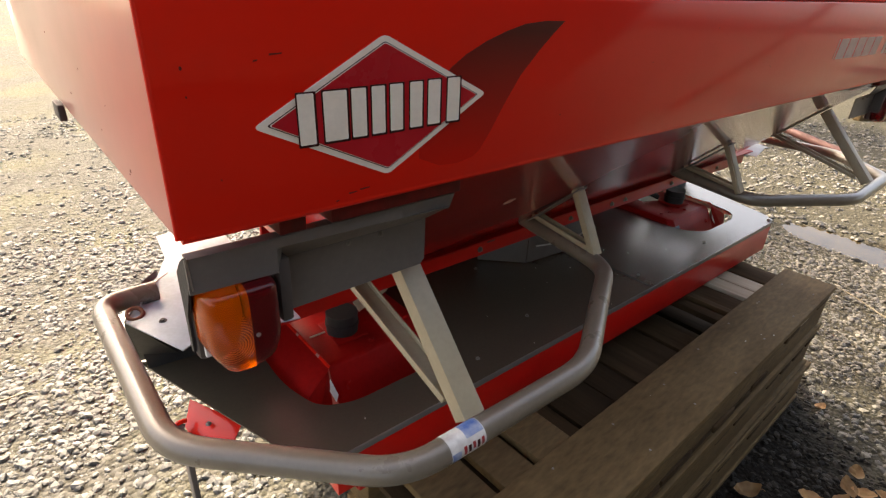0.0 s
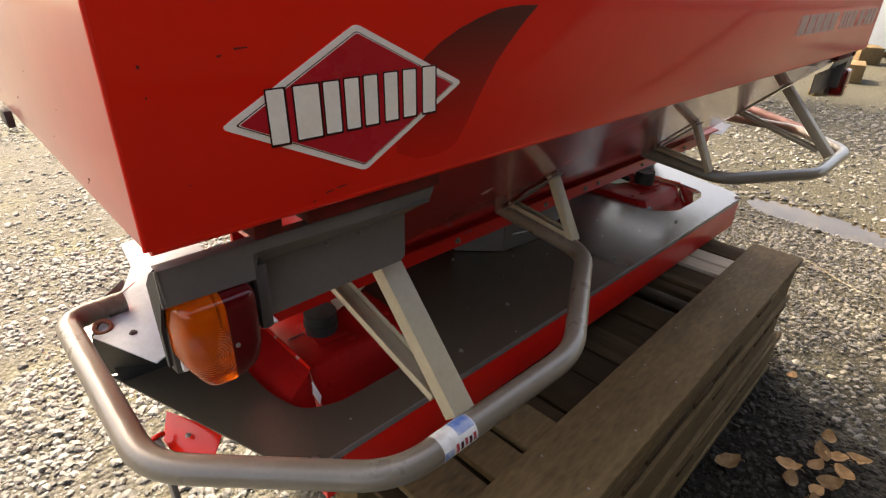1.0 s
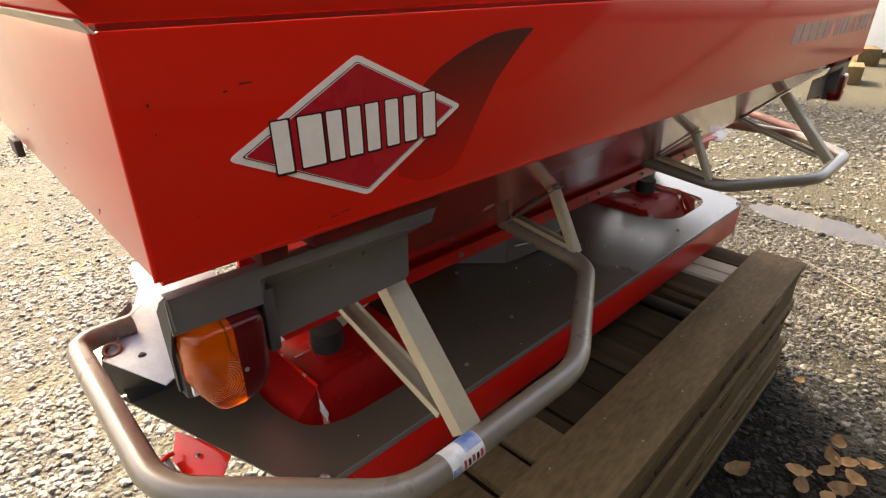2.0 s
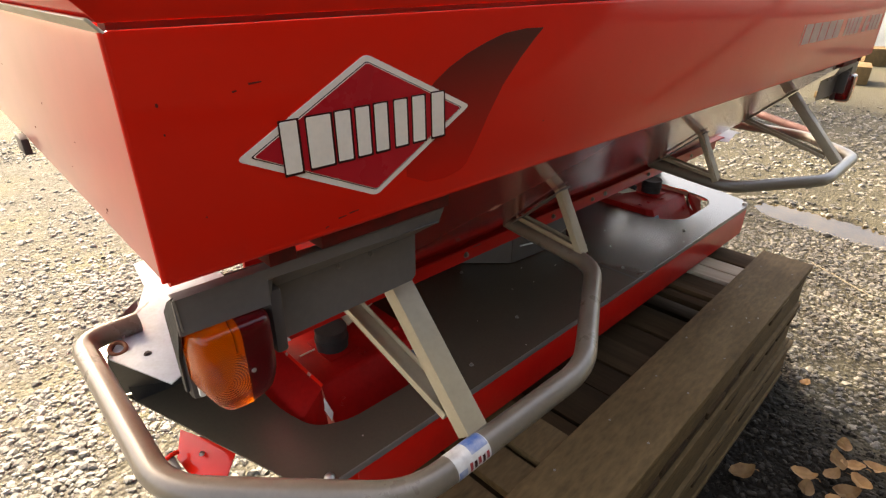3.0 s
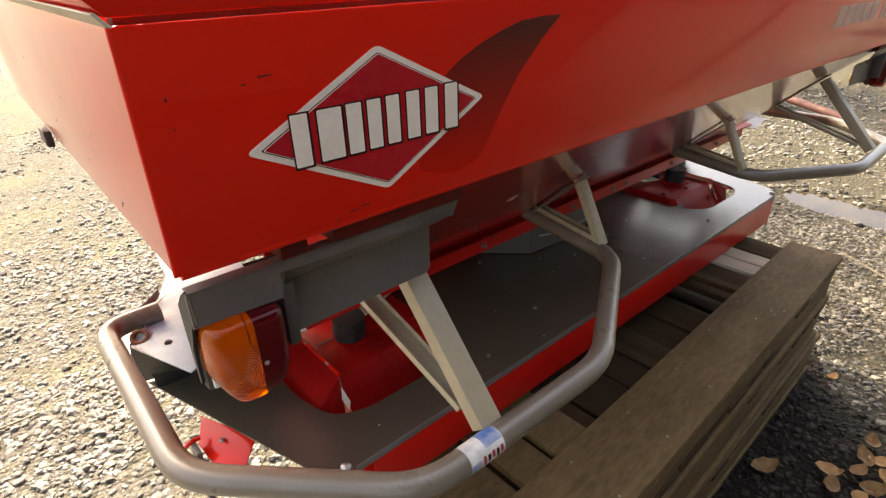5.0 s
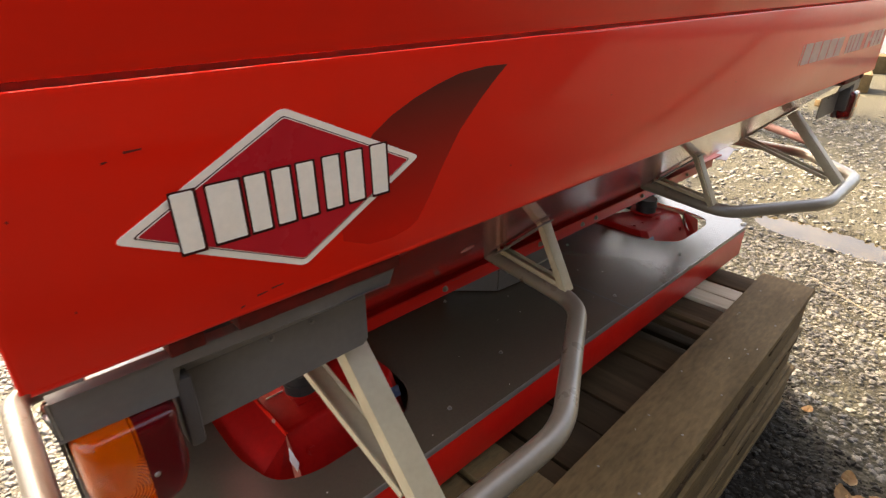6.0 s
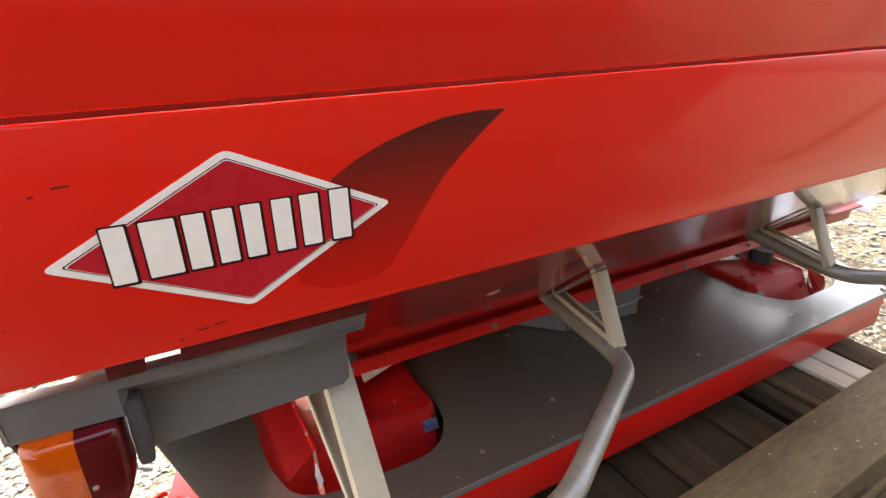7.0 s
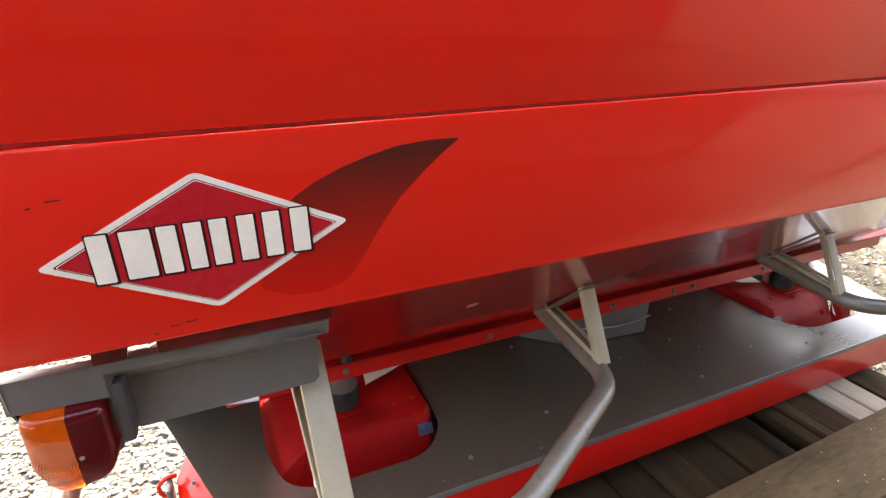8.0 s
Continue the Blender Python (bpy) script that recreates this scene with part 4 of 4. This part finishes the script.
rear_lamp(False)
rear_lamp(True)


SHEET = mat("bare_sheet", (0.40, 0.50, 0.545), 0.45, second=(0.34, 0.42, 0.45), scale=20, amount=0.7, bump=0.05, bump_scale=150, fine=0.08)
# side plates, hooks and feet
def side_shield(on):
    m = lambda pts: mirror(pts, on)
    dz = (0, 0, -0.003)
    sh = part("side_plate", slab(B(), m([(-0.004, 0.508, 0.985), (0.054, 0.364, 0.985), (0.080, 0.378, 0.985), (0.26, 0.34, 0.985), (0.28, 0.88, 0.985), (0.14, 0.86, 0.985), (0.125, 0.734, 0.985), (0.090, 0.657, 0.985)]), dz, 0.0006),
              SHEET, spreader, "pale bare sheet metal plate catching the daylight")
    part("bolt", bolt(B(), m([(0.052, 0.475, 0.985)])[0], (0, 0, 1), 0.005, 0.004), BLACK, sh)
    ring = [(0.016 + 0.013 * math.cos(a), 0.520 + 0.011 * math.sin(a), 0.990 + 0.006 * math.sin(a)) for a in (2 * math.pi * i / 20 for i in range(21))]
    part("hook", tube(B(), m(ring), 0.004, 8, False), RUST, sh)
    part("wire", tube(B(), m([(0.027, 0.532, 0.992), (0.06, 0.60, 0.995), (0.107, 0.645, 0.992)]), 0.0018, 6), STEEL, sh)
    part("tab", slab(B(), m([(0.040, 0.590, 0.9855), (0.086, 0.650, 0.9855), (0.090, 0.660, 0.998), (0.046, 0.604, 1.004)]), (0.002, 0.002, 0)), GREY, sh)
    # added black sheets stand in for the shaded interior below the plate
    part("shade_sheet", slab(B(), m([(0.040, 0.697, 0.7354), (0.37, 0.667, 0.7354), (0.37, 0.667, 0.981), (0.115, 0.690, 0.981), (0.024, 0.692, 0.862)]), (0, 0.003, 0)), BLACK, sh, "black sheet standing in for shade under the side plate")
    part("shade_skirt", slab(B(), m([(-0.003, 0.520, 0.981), (0.006, 0.745, 0.738), (0.113, 0.705, 0.738), (0.113, 0.690, 0.981)]), (0, 0.003, 0)), BLACK, sh)
    foot = part("foot_bracket", slab(B(), m([(0.09, 0.59, 0.69), (0.155, 0.45, 0.69), (0.115, 0.42, 0.66), (0.07, 0.46, 0.64), (0.062, 0.55, 0.655)]), (0, 0, 0.005), 0.001), RED, spreader, "bright red foot bracket")
    part("bolt", bolt(B(), m([(0.10, 0.50, 0.684)])[0], (0, 0, 1), 0.004, 0.004), STEEL, foot)
    ring = [(0.055 + 0.03 * math.cos(a), 0.54, 0.655 + 0.03 * math.sin(a)) for a in (1.2 + 2.9 * i / 12 for i in range(13))]
    part("handle", tube(B(), m(ring), 0.005, 8), RED, foot)
    leg = part("stand_leg", box(B(), *((0.262, 0.345) if not on else (LONG - 0.345, LONG - 0.262)), 0.23, 0.29, 0.598, 0.728, 0.003), RED, spreader, "red stand leg on the pallet")
    q = m([(0.05, 0.52, 0.3)])[0]
    part("post", box(B(), q[0] - 0.006, q[0] + 0.006, q[1] - 0.02, q[1] + 0.02, 0.30, 0.68, 0.002), GREY, spreader)


side_shield(False)
side_shield(True)
part("edge_catch", box(B(), -0.012, -0.001, 0.60, 0.655, RIM - 0.016, RIM + 0.010, 0.002), LAMP_BACK, spreader, "small dark catch on the rim")

GRANULE = mat("pale_granules", (0.62, 0.58, 0.50), 0.6, second=(0.4, 0.36, 0.3), scale=80, islands=0.3)


def granules(count, xr, yr, z, seed, where):
    """Spilled grains lying on a flat surface."""
    rng = random.Random(seed)
    bm = B()
    k = 0
    while k < count:
        x, y = rng.uniform(*xr), rng.uniform(*yr)
        if not where(x, y):
            continue
        r = rng.uniform(0.0009, 0.0021)
        made = bmesh.ops.create_icosphere(bm, subdivisions=1, radius=r)["verts"]
        for v in made:
            v.co = Vector((x + v.co.x, y + v.co.y * rng.uniform(0.9, 1.1), z + r * 0.7 + v.co.z * 0.8))
        k += 1
    solo("spilled_granules", bm, GRANULE, "few pale fertilizer grains spilled on the surface", "granules", kind="stuff")


granules(16, (0.22, 1.9), (0.22, 0.52), ZT, 5, lambda x, y: y < 0.31 or (0.72 < x < LONG - 0.72))
granules(5, (0.45, 2.2), (-0.09, 0.06), 0.597, 6, lambda x, y: True)

# ---- pallets under the spreader ----
PX0, PX1, PT = 0.405, 2.24, 0.597
PITCH = PT / 3


def pallet(base, dx, dy, turn, seed):
    rng = random.Random(seed)
    p = thing("pallet", (MID, 0.45, base), "weathered wooden pallet with grey boards in a stack", "pallet", "stacked pallets")
    x0, x1, y0, y1 = PX0 + dx, PX1 + dx, -0.10 + dy, 1.02 + dy
    for yy, w in ((y0, 0.184), (0.46 + dy, 0.12), (y1 - 0.15, 0.15)):
        j = rng.uniform(-0.006, 0.006)
        top = part("top_board", box(B(), x0 + j, x1 + j, yy, yy + w, base + PITCH - 0.026, base + PITCH, 0.004), WOOD, p)
        for nx in np.arange(x0 + 0.06, x1, 0.23):
            for ny in (0.035, w - 0.04):
                part("nail", dome(B(), (nx + rng.uniform(-0.02, 0.02), yy + ny + rng.uniform(-0.01, 0.01), base + PITCH), 0.0032, 0.0015), FIXING, top)
        part("bottom_board", box(B(), x0 - j, x1 - j, yy + rng.uniform(-0.008, 0.008), yy + w * 0.8, base + 0.001, base + 0.024, 0.003), WOOD, p)
    if base > 0.3:
        boards = [(0.42, 0.135, 0.0), (0.585, 0.10, 0.008), (0.70, 0.12, 0.0), (0.845, 0.113, 0.006), (0.965, 0.162, 0.0), (1.135, 0.121, 0.004), (1.262, 0.132, 0.0),
                  (1.40, 0.127, 0.007), (1.535, 0.125, 0.0), (1.682, 0.050, 0.012), (1.742, 0.034, 0.0), (1.792, 0.098, 0.010), (1.900, 0.074, 0.0), (1.984, 0.082, 0.0), (2.092, 0.128, 0.006)]
    else:
        boards, x = [], x0 + 0.02
        while x < x1 - 0.05:
            w = rng.uniform(0.085, 0.115)
            boards.append((x, min(w, x1 - x), rng.uniform(0.0, 0.006)))
            x += w + rng.choice((0.03, 0.045, 0.06))
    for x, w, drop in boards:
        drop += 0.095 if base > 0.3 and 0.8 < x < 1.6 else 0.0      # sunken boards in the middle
        # two boards carry the sunlit strips in their colour
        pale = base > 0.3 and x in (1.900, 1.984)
        part("cross_board", box(B(), x, x + w, y0 + rng.uniform(0.0, 0.012), y1, base + PITCH - 0.050 - drop, base + PITCH - 0.0265 - drop, 0.003), WOOD_LIT if pale else WOOD if base > 0.3 and x < 0.8 else WOOD_Y, p, "board painted pale as a sunlit strip" if pale else "")
    for yy in (y0 + 0.01, 0.46 + dy, y1 - 0.15):
        part("bearer", box(B(), x0 + 0.01, x1 - rng.uniform(0.0, 0.02), yy, yy + 0.10, base + 0.0245, base + PITCH - 0.0505, 0.004), WOOD, p)
    p.matrix_world = Matrix.Translation((PX1, -0.10, base)) @ Matrix.Rotation(radians(turn), 4, "Z") @ Matrix.Translation((MID - PX1, 0.55, 0))


for k, (dx, dy, turn) in enumerate(((0.085, -0.012, 1.2), (0.045, 0.004, 1.9), (0.0, 0.0, 1.7))):
    pallet(PITCH * k, dx, dy, turn, 11 + k)


# ---- fallen leaves ----
def leaf(x, y, turn, size, seed):
    rng = random.Random(seed)
    bm = B()
    k = 9
    rows = []
    for i in range(k):
        t = i / (k - 1)
        w = size * 0.34 * math.sin(math.pi * min(1, t * 0.95 + 0.03)) ** 0.8
        z = size * (0.10 + 0.9 * (t - 0.5) ** 2 * rng.uniform(0.8, 1.6))
        rows.append([bm.verts.new((size * (t - 0.5), -w, z + w * 0.5)), bm.verts.new((size * (t - 0.5), 0, z)), bm.verts.new((size * (t - 0.5), w, z + w * rng.uniform(0.2, 0.7)))])
    for a, b in zip(rows, rows[1:]):
        for s in (0, 1):
            bm.faces.new((a[s], a[s + 1], b[s + 1], b[s]))
    bmesh.ops.solidify(bm, geom=list(bm.faces), thickness=0.0008)
    stalk = tube(bm, [(size * 0.5, 0, size * 0.15), (size * 0.62, 0.004, size * 0.12), (size * 0.72, 0.0, size * 0.02)], 0.0011, 6)
    ob = solo("fallen_leaf", stalk, LEAF, "curled dry brown leaf on the gravel", "leaf", "fallen leaves")
    ob.matrix_world = pose(x, y, 0.004, rng.uniform(-12, 12), rng.uniform(-12, 12), turn)
    return ob


for k, (x, y, turn, size) in enumerate(((1.62, -0.195, -38, 0.11), (1.768, -0.346, -62, 0.10), (1.713, -0.372, 12, 0.085), (1.929, -0.417, 35, 0.095), (1.945, -0.462, -70, 0.09), (1.84, -0.421, -20, 0.085),
                                        (1.793, -0.474, 125, 0.10), (2.03, -0.414, 15, 0.085), (1.88, -0.50, 60, 0.09), (1.72, -0.45, 160, 0.08), (1.99, -0.52, 100, 0.09), (1.66, -0.47, 30, 0.085), (2.33, -0.20, -10, 0.07), (2.5, -0.02, 20, 0.09))):
    leaf(x, y, turn, size * 0.85, 40 + k)

TWIG = mat("dry_twig", (0.17, 0.14, 0.09), 0.7, second=(0.10, 0.08, 0.05), scale=40, bump=0.3)


def twig(pts, r):
    solo("twig", tube(B(), fillet(pts, 0.05, 4), r, 6), TWIG, "thin dry twig lying on the gravel", "twig", "twigs")


twig([(3.63, 0.13, 0.018), (3.54, -0.02, 0.022), (3.46, -0.15, 0.015), (3.43, -0.24, 0.012)], 0.0032)
twig([(-0.55, 1.75, 0.020), (-0.42, 1.83, 0.022), (-0.24, 1.84, 0.015)], 0.005)

# ---- things beyond the spreader ----
solo("red_pole", tube(B(), [(7.75, 2.15, 0.12), (7.0, 1.02, 0.08)], 0.045, 12), POLE, "red painted steel pole lying on the gravel", "pole")
for x, y, a, s in ((12.2, 1.75, 12, (0.75, 0.35, 0.30)), (15.2, 2.1, 20, (0.7, 0.4, 0.35)), (10.1, 1.62, -30, (0.5, 0.12, 0.10))):
    ob = solo("timber_block", box(B(), -s[0] / 2, s[0] / 2, -s[1] / 2, s[1] / 2, 0, s[2], 0.01), WOOD, "pale squared timber block lying in the sun", "timber", "timber blocks")
    ob.matrix_world = pose(x, y, 0, 0, 0, a)
tank = thing("storage_container", (17.5, 2.3, 0), "white storage container at the edge of the yard", "container")
part("body", box(B(), 16.8, 19.5, 1.35, 3.8, 0.12, 2.6, 0.05), WHITE, tank)
part("skid", box(B(), 16.9, 19.4, 1.5, 3.6, 0.0, 0.119, 0.01), WOOD, tank)


# ---- unseen trees added to shade the side of the yard ----
BARK = mat("bark", (0.11, 0.085, 0.06), 0.9, second=(0.06, 0.045, 0.03), scale=6, amount=0.9, bump=0.8, bump_scale=25, stretch=(2.0, 2.0, 0.4))
FOLIAGE = mat("foliage", (0.085, 0.11, 0.03), 0.6, second=(0.15, 0.13, 0.04), scale=2, amount=0.8, islands=0.4)


def tree(x, y, tall, wide, leaves, seed):
    rng = random.Random(seed)
    t = thing("tree", (x, y, 0), "unseen leafy young tree added to shade the yard", "tree", "trees")
    bm = tube(B(), [(x, y, -0.1), (x + 0.05, y, tall * 0.25), (x - 0.05, y + 0.06, tall * 0.45)], 0.17, 12)
    tips = []
    for k in range(9):
        a, up = 2.4 * k + rng.uniform(-0.4, 0.4), rng.uniform(0.55, 0.95)
        r = wide * rng.uniform(0.45, 0.85) * (1.15 - 0.5 * up)
        tip = Vector((x + r * math.cos(a), y + r * math.sin(a), tall * up))
        base = Vector((x, y, tall * rng.uniform(0.28, 0.44)))
        mid = (base + tip) / 2 + Vector((0, 0, 0.25))
        tube(bm, [base, mid], 0.065, 8)
        tube(bm, [mid, tip], 0.035, 7)
        tips += [tip, mid, (tip + mid) / 2]
    part("trunk", bm, BARK, t)
    verts, faces = [], []
    for k in range(leaves):
        c = rng.choice(tips) + Vector((rng.gauss(0, wide * 0.22), rng.gauss(0, wide * 0.22), rng.gauss(0, tall * 0.07)))
        u = Vector((rng.gauss(0, 1), rng.gauss(0, 1), rng.gauss(0, 1))).normalized()
        w = u.orthogonal().normalized() * rng.uniform(0.04, 0.07)
        u = u * rng.uniform(0.07, 0.12)
        n = len(verts)
        verts += [tuple(c - u), tuple(c + w), tuple(c + u), tuple(c - w)]
        faces.append((n, n + 1, n + 2, n + 3))
    me = bpy.data.meshes.new("crown")
    me.from_pydata(verts, [], faces)
    me.materials.append(FOLIAGE)
    crown = new("crown", me)
    crown.parent = t
    crown.matrix_parent_inverse = Matrix.Translation(-origin(t))
    tagged(crown)


tree(4.1, 5.4, 7.0, 1.5, 2600, 71)
tree(8.8, 5.4, 7.6, 1.9, 6000, 72)
